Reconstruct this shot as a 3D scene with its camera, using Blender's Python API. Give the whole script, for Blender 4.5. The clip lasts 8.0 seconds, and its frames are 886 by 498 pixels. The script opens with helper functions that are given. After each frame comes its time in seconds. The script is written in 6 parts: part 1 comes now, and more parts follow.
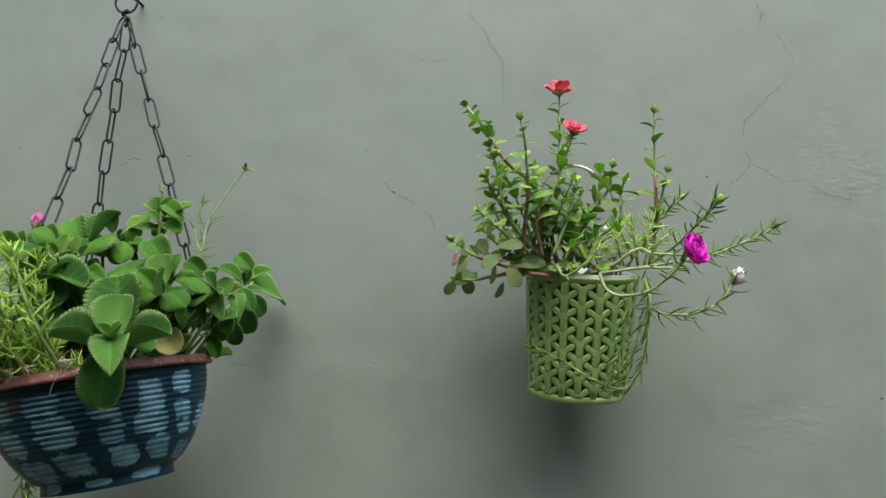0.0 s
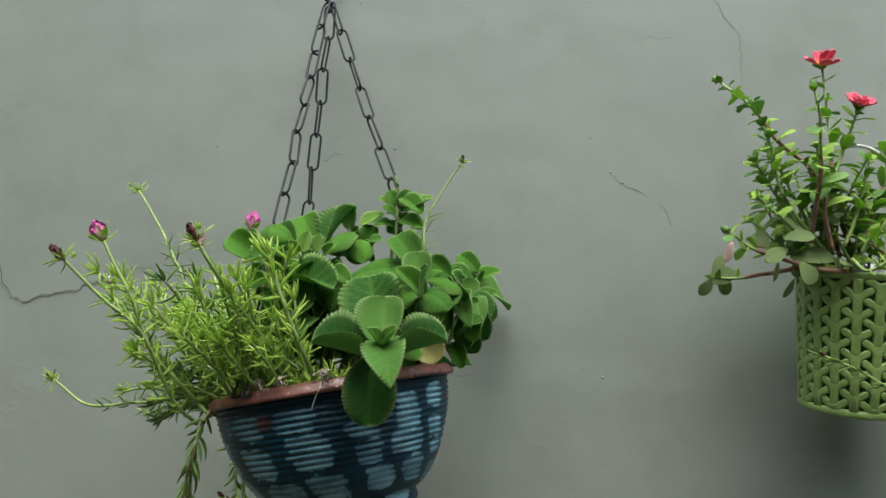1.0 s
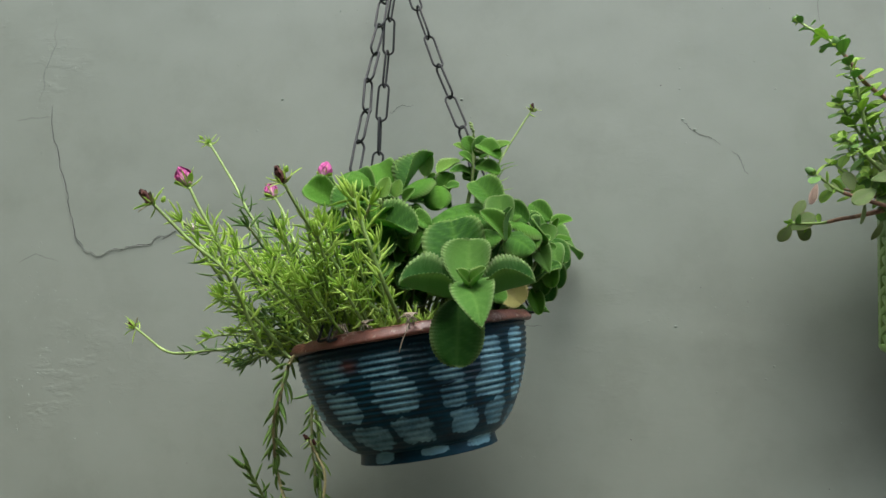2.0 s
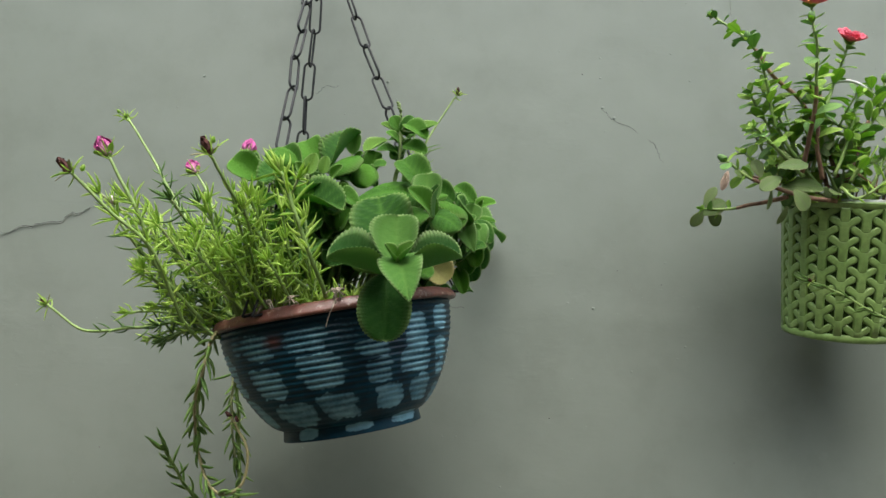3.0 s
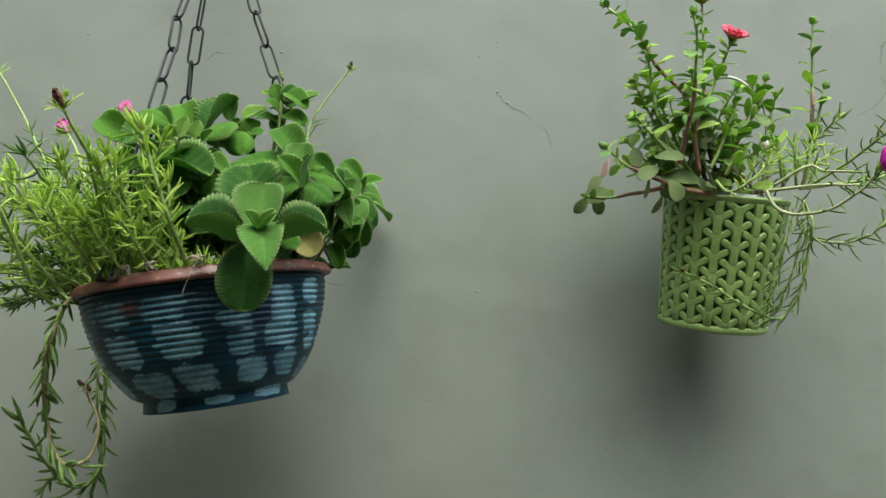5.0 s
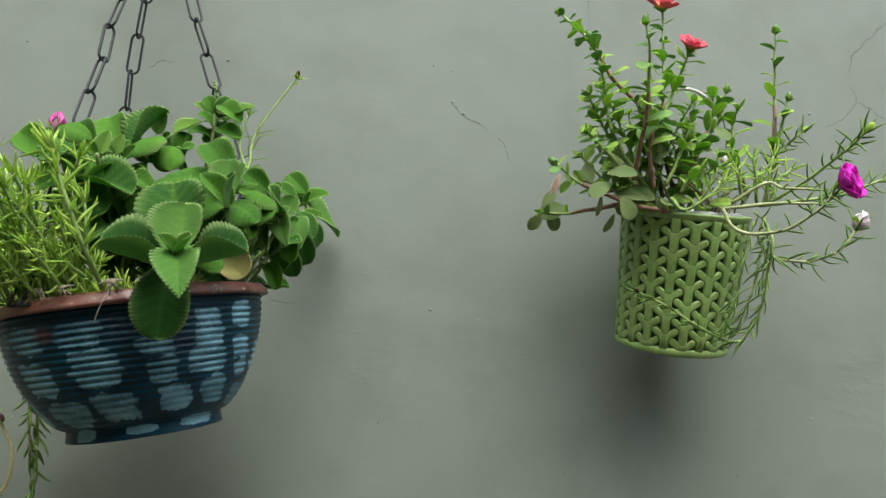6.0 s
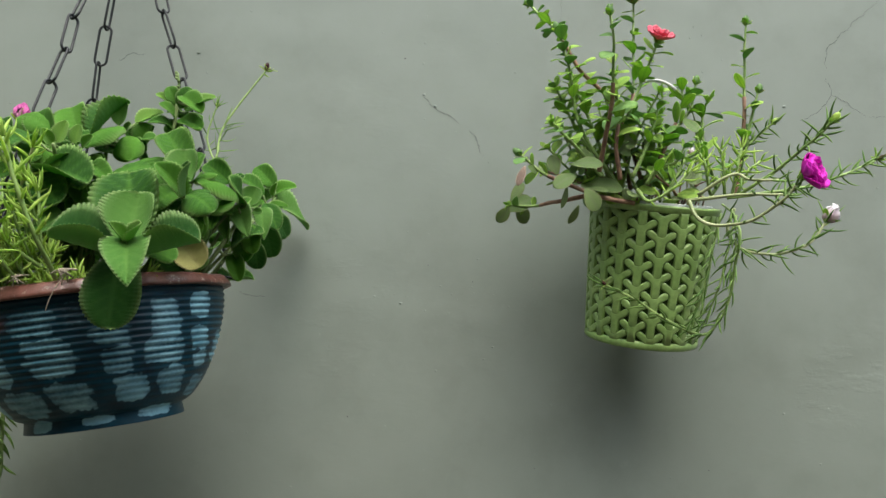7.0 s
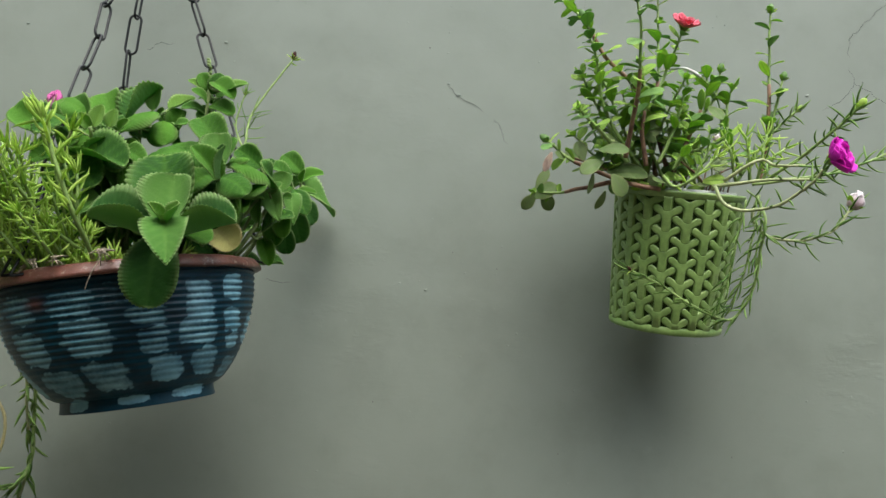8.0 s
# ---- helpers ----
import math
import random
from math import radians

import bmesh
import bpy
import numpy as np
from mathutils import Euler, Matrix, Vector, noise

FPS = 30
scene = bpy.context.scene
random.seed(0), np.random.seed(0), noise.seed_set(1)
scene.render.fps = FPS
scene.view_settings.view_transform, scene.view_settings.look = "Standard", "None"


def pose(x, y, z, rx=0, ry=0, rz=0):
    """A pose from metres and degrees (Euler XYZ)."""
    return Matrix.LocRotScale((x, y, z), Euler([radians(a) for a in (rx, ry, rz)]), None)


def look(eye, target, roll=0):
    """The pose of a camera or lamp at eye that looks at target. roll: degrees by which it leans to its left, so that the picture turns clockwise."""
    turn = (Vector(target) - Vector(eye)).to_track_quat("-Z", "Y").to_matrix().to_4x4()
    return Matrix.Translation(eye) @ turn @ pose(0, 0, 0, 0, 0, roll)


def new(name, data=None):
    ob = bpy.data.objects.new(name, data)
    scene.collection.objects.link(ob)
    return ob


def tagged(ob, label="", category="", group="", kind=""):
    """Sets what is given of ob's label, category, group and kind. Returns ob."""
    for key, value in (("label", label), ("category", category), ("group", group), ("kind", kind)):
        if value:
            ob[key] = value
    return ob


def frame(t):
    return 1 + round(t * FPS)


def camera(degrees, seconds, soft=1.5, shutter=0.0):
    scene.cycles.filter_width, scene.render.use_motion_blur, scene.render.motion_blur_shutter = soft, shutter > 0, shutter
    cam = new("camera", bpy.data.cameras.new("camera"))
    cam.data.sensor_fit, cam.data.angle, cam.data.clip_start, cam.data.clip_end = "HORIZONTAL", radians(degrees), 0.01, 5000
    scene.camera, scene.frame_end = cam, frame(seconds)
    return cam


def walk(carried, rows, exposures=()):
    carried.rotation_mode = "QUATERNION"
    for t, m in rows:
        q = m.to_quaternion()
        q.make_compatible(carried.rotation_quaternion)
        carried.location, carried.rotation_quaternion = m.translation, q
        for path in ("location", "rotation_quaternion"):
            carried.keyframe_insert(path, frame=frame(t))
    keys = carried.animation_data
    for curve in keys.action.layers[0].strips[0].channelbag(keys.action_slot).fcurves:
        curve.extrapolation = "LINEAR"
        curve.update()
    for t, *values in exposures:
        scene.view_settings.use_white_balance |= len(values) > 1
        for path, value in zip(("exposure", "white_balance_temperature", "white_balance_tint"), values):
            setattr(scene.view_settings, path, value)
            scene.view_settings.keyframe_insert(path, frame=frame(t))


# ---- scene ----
cam = camera(56.6, 8.0)
PATH = [
    (0, (0.025, 0.082, 1.443), (-0.007, 2.061, 1.733), -0.2),
    (0.5, (-0.09, 0.16, 1.442), (-0.066, 2.132, 1.776), -1.3),
    (1, (-0.2, 0.187, 1.442), (-0.406, 2.151, 1.763), -0.3),
    (1.2, (-0.219, 0.183, 1.440), (-0.530, 2.139, 1.744), -0.2),
    (2.3, (-0.261, 0.193, 1.4), (-0.502, 2.164, 1.638), -0.7),
    (2.5, (-0.266, 0.196, 1.391), (-0.449, 2.174, 1.625), -0.8),
    (3, (-0.263, 0.182, 1.397), (-0.344, 2.167, 1.634), -0.4),
    (3.5, (-0.252, 0.172, 1.39), (-0.263, 2.158, 1.63), 0.6),
    (4, (-0.246, 0.183, 1.379), (-0.219, 2.169, 1.607), 1.0),
    (4.5, (-0.225, 0.186, 1.377), (-0.151, 2.173, 1.595), 1.5),
    (5, (-0.201, 0.196, 1.383), (-0.117, 2.182, 1.6), 1.6),
    (5.2, (-0.182, 0.204, 1.389), (-0.097, 2.19, 1.606), 1.6),
    (6.5, (-0.118, 0.237, 1.417), (-0.03, 2.224, 1.631), 1.8),
    (7, (-0.095, 0.236, 1.403), (-0.016, 2.222, 1.621), 1.8),
    (7.5, (-0.103, 0.229, 1.394), (-0.043, 2.217, 1.609), 1.9),
    (8, (-0.115, 0.229, 1.385), (-0.058, 2.217, 1.602), 2.0),
]
walk(cam, [(t, look(eye, target, roll)) for t, eye, target, roll in PATH], exposures=((0.0, 1.01, 5950, 8.4), (1.2, 1.04, 5980, 7.9), (2.5, 1.13, 6030, 7.4), (4.5, 1.19, 6080, 6.0), (8.0, 1.19, 6060, 6.0)))

# ---------------------------------------------------------------- world and light
world = bpy.data.worlds.new("overcast_sky")
scene.world = world
world.use_nodes = True
wt = world.node_tree
sky = wt.nodes.new("ShaderNodeTexSky")
sky.sky_type, sky.sun_disc = "NISHITA", False
sky.sun_elevation, sky.sun_rotation = radians(67), radians(168)
sky.air_density, sky.dust_density, sky.ozone_density = 0.7, 8.0, 0.3
wt.links.new(sky.outputs[0], wt.nodes["Background"].inputs[0])
wt.nodes["Background"].inputs[1].default_value = 0.15

sun_data = bpy.data.lights.new("sun", "SUN")
sun_data.energy, sun_data.angle, sun_data.color = 1.56, radians(80), (1.0, 0.99, 0.95)
sun = new("sun", sun_data)
sun.matrix_world = look((0.60, -1.85, 4.55), (0.0, 0.0, 0.0))


# ---------------------------------------------------------------- materials
def nodes_of(name, rough=0.6, spec=0.4):
    m = bpy.data.materials.new(name)
    m.use_nodes = True
    nt = m.node_tree
    b = nt.nodes["Principled BSDF"]
    b.inputs["Roughness"].default_value = rough
    b.inputs["Specular IOR Level"].default_value = spec
    return m, nt, b


def node(nt, kind, **sockets):
    n = nt.nodes.new(kind)
    for key, value in sockets.items():
        n.inputs[key].default_value = value
    return n


def noise_tex(nt, scale, detail=4.0, rough=0.55, coords="Object"):
    tc = nt.nodes.new("ShaderNodeTexCoord")
    n = node(nt, "ShaderNodeTexNoise", Scale=scale, Detail=detail, Roughness=rough)
    nt.links.new(tc.outputs[coords], n.inputs["Vector"])
    return n


def ramp(nt, source, stops):
    r = nt.nodes.new("ShaderNodeValToRGB")
    while len(r.color_ramp.elements) < len(stops):
        r.color_ramp.elements.new(0.5)
    for e, (p, c) in zip(r.color_ramp.elements, stops):
        e.position, e.color = p, (*c, 1.0)
    nt.links.new(source, r.inputs[0])
    return r


def mix(nt, fac, a, b, blend="MIX"):
    n = nt.nodes.new("ShaderNodeMix")
    n.data_type, n.blend_type = "RGBA", blend
    for socket, value in ((n.inputs[0], fac), (n.inputs[6], a), (n.inputs[7], b)):
        if isinstance(value, bpy.types.NodeSocket):
            nt.links.new(value, socket)
        elif isinstance(value, (int, float)):
            socket.default_value = value
        else:
            socket.default_value = (*value, 1.0)
    return n.outputs[2]


def bump(nt, b, height, strength, distance):
    n = node(nt, "ShaderNodeBump", Strength=strength, Distance=distance)
    nt.links.new(height, n.inputs["Height"])
    prior = b.inputs["Normal"].links
    if prior:
        nt.links.new(prior[0].from_socket, n.inputs["Normal"])
    nt.links.new(n.outputs[0], b.inputs["Normal"])


def plain(name, c1, c2, scale, rough=0.6, spec=0.4, relief=0.0, fine=None, metal=0.0):
    """A surface with two colours mixed by noise, a finer grain and some relief."""
    m, nt, b = nodes_of(name, rough, spec)
    n1, n2 = noise_tex(nt, scale), noise_tex(nt, fine or scale * 7, 3.0)
    col = ramp(nt, n1.outputs[0], [(0.34, c1), (0.68, c2)]).outputs[0]
    grain = ramp(nt, n2.outputs[0], [(0.3, (0.82, 0.82, 0.82)), (0.7, (1.12, 1.12, 1.12))]).outputs[0]
    nt.links.new(mix(nt, 1.0, col, grain, "MULTIPLY"), b.inputs["Base Color"])
    b.inputs["Metallic"].default_value = metal
    if relief:
        bump(nt, b, n2.outputs[0], 0.6, relief)
    return m


def thin_leaf(m, nt, b, colour, amount):
    """Lets part of the light through the leaf."""
    tr = nt.nodes.new("ShaderNodeBsdfTranslucent")
    nt.links.new(colour, tr.inputs[0])
    ms = nt.nodes.new("ShaderNodeMixShader")
    ms.inputs[0].default_value = amount
    nt.links.new(b.outputs[0], ms.inputs[1])
    nt.links.new(tr.outputs[0], ms.inputs[2])
    nt.links.new(ms.outputs[0], nt.nodes["Material Output"].inputs[0])


def foliage(name, dark, light, rough=0.5, spec=0.45, through_light=0.2, relief=0.0004, scale=120.0, edge=None, vein=None, fuzz=0.0):
    """A leaf green that differs from leaf to leaf; edge and vein colour the margin and ribs stored on the mesh."""
    m, nt, b = nodes_of(name, rough, spec)
    b.inputs["Sheen Weight"].default_value = fuzz
    b.inputs["Sheen Roughness"].default_value = 0.4
    info = nt.nodes.new("ShaderNodeObjectInfo")
    geo = nt.nodes.new("ShaderNodeNewGeometry")
    both = nt.nodes.new("ShaderNodeMath")
    both.operation = "ADD"
    nt.links.new(info.outputs["Random"], both.inputs[0])
    nt.links.new(geo.outputs["Random Per Island"], both.inputs[1])
    part_of = nt.nodes.new("ShaderNodeMath")
    part_of.operation = "FRACT"
    nt.links.new(both.outputs[0], part_of.inputs[0])
    col = mix(nt, part_of.outputs[0], dark, light)
    n1 = noise_tex(nt, scale, 3.0)
    grain = ramp(nt, n1.outputs[0], [(0.3, (0.78, 0.80, 0.76)), (0.72, (1.18, 1.15, 1.12))]).outputs[0]
    col = mix(nt, 1.0, col, grain, "MULTIPLY")
    if edge:
        at = nt.nodes.new("ShaderNodeAttribute")
        at.attribute_name = "tone"
        sep = nt.nodes.new("ShaderNodeSeparateColor")
        nt.links.new(at.outputs["Color"], sep.inputs[0])
        col = mix(nt, sep.outputs[1], col, vein)
        under = nt.nodes.new("ShaderNodeMath")
        under.operation = "MULTIPLY"
        under.inputs[1].default_value = 0.75
        nt.links.new(sep.outputs[2], under.inputs[0])
        col = mix(nt, under.outputs[0], col, (0.19, 0.40, 0.105))
        col = mix(nt, sep.outputs[0], col, edge)
        bump(nt, b, sep.outputs[1], 0.5, 0.0008)
    nt.links.new(col, b.inputs["Base Color"])
    bump(nt, b, n1.outputs[0], 0.6, relief)
    thin_leaf(m, nt, b, col, through_light)
    return m


def petal_mat(name, base, tip, through_light=0.25):
    m, nt, b = nodes_of(name, 0.55, 0.25)
    n1 = noise_tex(nt, 260.0, 3.0)
    at = nt.nodes.new("ShaderNodeAttribute")
    at.attribute_name = "tone"
    sep = nt.nodes.new("ShaderNodeSeparateColor")
    nt.links.new(at.outputs["Color"], sep.inputs[0])
    col = mix(nt, sep.outputs[0], base, tip)
    grain = ramp(nt, n1.outputs[0], [(0.3, (0.85, 0.85, 0.85)), (0.7, (1.12, 1.12, 1.12))]).outputs[0]
    col = mix(nt, 1.0, col, grain, "MULTIPLY")
    nt.links.new(col, b.inputs["Base Color"])
    bump(nt, b, n1.outputs[0], 0.4, 0.0004)
    thin_leaf(m, nt, b, col, through_light)
    return m


def wall_paint():
    m, nt, b = nodes_of("grey_green_wall_paint", 0.55, 0.35)
    big, mid, small = noise_tex(nt, 1.7, 5.0), noise_tex(nt, 9.0, 6.0, 0.65), noise_tex(nt, 160.0, 3.0)
    col = ramp(nt, big.outputs[0], [(0.3, (0.172, 0.202, 0.173)), (0.7, (0.193, 0.222, 0.191))]).outputs[0]
    stain = ramp(nt, mid.outputs[0], [(0.30, (0.90, 0.90, 0.89)), (0.50, (1.0, 1.0, 1.0)), (0.75, (1.05, 1.05, 1.06))]).outputs[0]
    col = mix(nt, 1.0, col, stain, "MULTIPLY")
    # thin worn spots where older, paler paint shows
    worn = noise_tex(nt, 22.0, 8.0, 0.7)
    spot = ramp(nt, worn.outputs[0], [(0.66, (0.0, 0.0, 0.0)), (0.74, (1.0, 1.0, 1.0))]).outputs[0]
    col = mix(nt, mix(nt, 1.0, spot, (0.30, 0.30, 0.30), "MULTIPLY"), col, (0.217, 0.246, 0.217))
    nt.links.new(col, b.inputs["Base Color"])
    trowel = noise_tex(nt, 6.0, 2.0, 0.5)
    bump(nt, b, trowel.outputs[0], 0.35, 0.006)
    bump(nt, b, small.outputs[0], 0.12, 0.0004)
    # level strokes of old plaster, heaped in patches
    tc = nt.nodes.new("ShaderNodeTexCoord")
    stretch = nt.nodes.new("ShaderNodeMapping")
    stretch.inputs["Scale"].default_value = (16.0, 16.0, 40.0)
    nt.links.new(tc.outputs["Object"], stretch.inputs["Vector"])
    stroke = node(nt, "ShaderNodeTexNoise", Scale=1.0, Detail=8.0, Roughness=0.62)
    nt.links.new(stretch.outputs[0], stroke.inputs["Vector"])
    crest = ramp(nt, stroke.outputs[0], [(0.50, (0.0, 0.0, 0.0)), (0.62, (1.0, 1.0, 1.0))]).outputs[0]
    rough_patch = noise_tex(nt, 3.1, 3.0)
    where = ramp(nt, rough_patch.outputs[0], [(0.50, (0.04, 0.04, 0.04)), (0.70, (1.0, 1.0, 1.0))]).outputs[0]
    # the two ends of the stretch were never rubbed smooth
    apart = nt.nodes.new("ShaderNodeSeparateXYZ")
    nt.links.new(tc.outputs["Object"], apart.inputs[0])
    ends = nt.nodes.new("ShaderNodeMapRange")
    ends.inputs["From Min"].default_value, ends.inputs["From Max"].default_value = 0.60, 0.95
    ends.inputs["To Min"].default_value, ends.inputs["To Max"].default_value = 0.22, 1.0
    off = node(nt, "ShaderNodeMath")
    off.operation = "ADD"
    off.inputs[1].default_value = 0.20
    nt.links.new(apart.outputs[0], off.inputs[0])
    away = node(nt, "ShaderNodeMath")
    away.operation = "ABSOLUTE"
    nt.links.new(off.outputs[0], away.inputs[0])
    nt.links.new(away.outputs[0], ends.inputs["Value"])
    where = mix(nt, 1.0, where, ends.outputs[0], "MULTIPLY")
    bump(nt, b, mix(nt, 1.0, crest, where, "MULTIPLY"), 0.55, 0.0012)
    crumbs = noise_tex(nt, 70.0, 4.0, 0.6)
    grit = ramp(nt, crumbs.outputs[0], [(0.60, (0.0, 0.0, 0.0)), (0.72, (1.0, 1.0, 1.0))]).outputs[0]
    bump(nt, b, mix(nt, 1.0, grit, where, "MULTIPLY"), 0.5, 0.0008)
    return m


def painted_bowl_mat():
    m, nt, b = nodes_of("brushed_blue_paint", 0.40, 0.22)
    at = nt.nodes.new("ShaderNodeAttribute")
    at.attribute_name = "paint"
    sep = nt.nodes.new("ShaderNodeSeparateColor")
    nt.links.new(at.outputs["Color"], sep.inputs[0])
    n1, n2 = noise_tex(nt, 40.0, 4.0), noise_tex(nt, 300.0, 3.0)
    dark = ramp(nt, n1.outputs[0], [(0.3, (0.0006, 0.015, 0.028)), (0.7, (0.0014, 0.038, 0.064))]).outputs[0]
    pale = ramp(nt, n1.outputs[0], [(0.3, (0.075, 0.195, 0.265)), (0.7, (0.230, 0.425, 0.515))]).outputs[0]
    worn = mix(nt, n2.outputs[0], (0.0, 0.0, 0.0), (0.45, 0.45, 0.45))
    fac = nt.nodes.new("ShaderNodeMath")
    fac.operation = "SUBTRACT"
    fac.use_clamp = True
    nt.links.new(sep.outputs[0], fac.inputs[0])
    nt.links.new(worn, fac.inputs[1])
    soft = ramp(nt, fac.outputs[0], [(0.02, (0, 0, 0)), (0.62, (1, 1, 1))]).outputs[0]
    col = mix(nt, soft, dark, pale)
    # bare terracotta where the paint has rubbed off
    col = mix(nt, sep.outputs[1], col, (0.13, 0.035, 0.02))
    nt.links.new(col, b.inputs["Base Color"])
    bump(nt, b, n2.outputs[0], 0.3, 0.0006)
    bump(nt, b, n1.outputs[0], 0.3, 0.0012)
    return m


M_WALL = wall_paint()
M_CRACK = plain("crack_shadow", (0.010, 0.010, 0.009), (0.035, 0.035, 0.03), 60.0, 0.9, 0.1)
# paler than the wall: the highlight on a crack's lifted edge is in it
M_LIP_LIT = plain("lit_paint_edge", (0.27, 0.30, 0.27), (0.33, 0.36, 0.33), 40.0, 0.6, 0.3)
M_PIT = plain("pitted_plaster", (0.055, 0.057, 0.05), (0.105, 0.11, 0.10), 80.0, 0.9, 0.1)
M_GROUND = plain("grey_concrete", (0.105, 0.093, 0.064), (0.15, 0.132, 0.092), 4.0, 0.85, 0.2, 0.002)
# render of the two added walls; its tone sets how much light they return
M_SCREEN = plain("screen_render", (0.27, 0.245, 0.180), (0.35, 0.320, 0.240), 3.0, 0.8, 0.2, 0.002)
M_BOWL = painted_bowl_mat()


def worn_rim_mat():
    m = plain("terracotta_plastic", (0.080, 0.030, 0.021), (0.200, 0.082, 0.060), 45.0, 0.38, 0.5, 0.0008)
    nt = m.node_tree
    b = nt.nodes["Principled BSDF"]
    chips = ramp(nt, noise_tex(nt, 130.0, 6.0, 0.7).outputs[0], [(0.575, (0.0, 0.0, 0.0)), (0.66, (0.8, 0.8, 0.8))]).outputs[0]
    nt.links.new(mix(nt, chips, b.inputs["Base Color"].links[0].from_socket, (0.33, 0.28, 0.24)), b.inputs["Base Color"])
    return m


M_RIM = worn_rim_mat()
M_CHAIN = plain("black_steel", (0.006, 0.008, 0.009), (0.016, 0.019, 0.020), 120.0, 0.50, 0.25, 0.0003, None, 0.0)
M_GREEN = plain("lime_green_plastic", (0.200, 0.325, 0.086), (0.255, 0.378, 0.116), 25.0, 0.36, 0.6, 0.0002)
# the weave's plastic again, darkened so its gaps carry their shade
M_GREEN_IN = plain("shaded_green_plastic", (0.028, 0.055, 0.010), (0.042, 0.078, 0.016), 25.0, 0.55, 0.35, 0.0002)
M_SOIL = plain("potting_soil", (0.022, 0.015, 0.010), (0.075, 0.055, 0.038), 90.0, 0.95, 0.1, 0.004)
M_WHITE = plain("white_plastic", (0.62, 0.64, 0.62), (0.78, 0.79, 0.77), 50.0, 0.4, 0.4)
M_GREY_POT = plain("pale_nursery_pot", (0.36, 0.39, 0.38), (0.46, 0.49, 0.48), 40.0, 0.5, 0.4)
M_MINT = foliage("mint_leaf", (0.024, 0.110, 0.009), (0.110, 0.300, 0.022), 0.55, 0.22, 0.46, 0.0010, 240.0, (0.29, 0.46, 0.13), (0.12, 0.30, 0.030), 0.04)
# mint green darkened to carry the shade on folded, hanging and low leaves
M_MINT_DARK = foliage("shaded_mint_leaf", (0.022, 0.108, 0.010), (0.042, 0.155, 0.016), 0.55, 0.22, 0.42, 0.0010, 240.0, (0.28, 0.42, 0.14), (0.07, 0.19, 0.03), 0.06)
M_MINT_YOUNG = foliage("young_mint_leaf", (0.110, 0.290, 0.034), (0.220, 0.420, 0.070), 0.55, 0.24, 0.46, 0.0010, 240.0, (0.38, 0.53, 0.19), (0.24, 0.41, 0.06), 0.06)
M_MINT_PALE = foliage("pale_mint_leaf", (0.085, 0.235, 0.030), (0.150, 0.335, 0.060), 0.58, 0.25, 0.42, 0.0010, 240.0, (0.36, 0.52, 0.20), (0.16, 0.34, 0.06), 0.06)
M_MINT_OLD = foliage("yellowing_mint_leaf", (0.30, 0.31, 0.085), (0.40, 0.38, 0.13), 0.65, 0.3, 0.2, 0.0007, 160.0, (0.38, 0.33, 0.15), (0.30, 0.27, 0.10))
M_MINT_STEM = plain("mint_stem", (0.13, 0.20, 0.06), (0.20, 0.27, 0.10), 60.0, 0.6, 0.3, 0.0006)
M_NEEDLE = foliage("moss_rose_leaf", (0.330, 0.520, 0.090), (0.570, 0.740, 0.200), 0.55, 0.28, 0.58, 0.0003, 200.0)
M_NEEDLE_MID = foliage("basket_moss_rose_leaf", (0.090, 0.190, 0.036), (0.205, 0.340, 0.085), 0.55, 0.28, 0.30, 0.0003, 200.0)
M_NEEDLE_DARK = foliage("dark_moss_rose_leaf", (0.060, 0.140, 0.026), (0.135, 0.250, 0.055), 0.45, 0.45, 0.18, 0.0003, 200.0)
M_STEM = plain("green_stem", (0.16, 0.26, 0.065), (0.26, 0.37, 0.11), 70.0, 0.5, 0.4, 0.0004)
M_STEM_PALE = plain("pale_green_stem", (0.24, 0.29, 0.12), (0.36, 0.40, 0.20), 70.0, 0.5, 0.4, 0.0004)
M_STEM_BROWN = plain("reddish_brown_stem", (0.150, 0.080, 0.056), (0.290, 0.180, 0.115), 80.0, 0.6, 0.3, 0.0006)
M_STEM_BROWN_PALE = plain("pale_brown_stem", (0.21, 0.20, 0.085), (0.30, 0.27, 0.14), 80.0, 0.6, 0.3, 0.0006)
M_ROOT = plain("dry_rootlet", (0.22, 0.18, 0.13), (0.42, 0.37, 0.30), 120.0, 0.8, 0.2, 0.0005)
M_PURSLANE = foliage("purslane_leaf", (0.245, 0.440, 0.060), (0.470, 0.660, 0.150), 0.55, 0.26, 0.55, 0.0004, 160.0, (0.22, 0.36, 0.10), (0.18, 0.36, 0.09))
M_PURSLANE_BLUE = foliage("shaded_purslane_leaf", (0.150, 0.310, 0.075), (0.260, 0.450, 0.130), 0.55, 0.30, 0.42, 0.0004, 160.0, (0.16, 0.28, 0.10), (0.14, 0.28, 0.10))
M_PURSLANE_OLD = foliage("olive_purslane_leaf", (0.135, 0.220, 0.066), (0.255, 0.345, 0.140), 0.55, 0.28, 0.30, 0.0004, 160.0, (0.20, 0.19, 0.09), (0.18, 0.22, 0.11))
M_PINK = petal_mat("pink_petal", (0.52, 0.29, 0.39), (0.46, 0.085, 0.29))
M_MAGENTA = petal_mat("magenta_petal", (0.66, 0.022, 0.46), (0.78, 0.045, 0.64), 0.40)
M_RED = petal_mat("coral_red_petal", (0.80, 0.42, 0.09), (0.66, 0.125, 0.185))
M_WHITE_PETAL = petal_mat("white_petal", (0.68, 0.50, 0.57), (0.80, 0.76, 0.78))
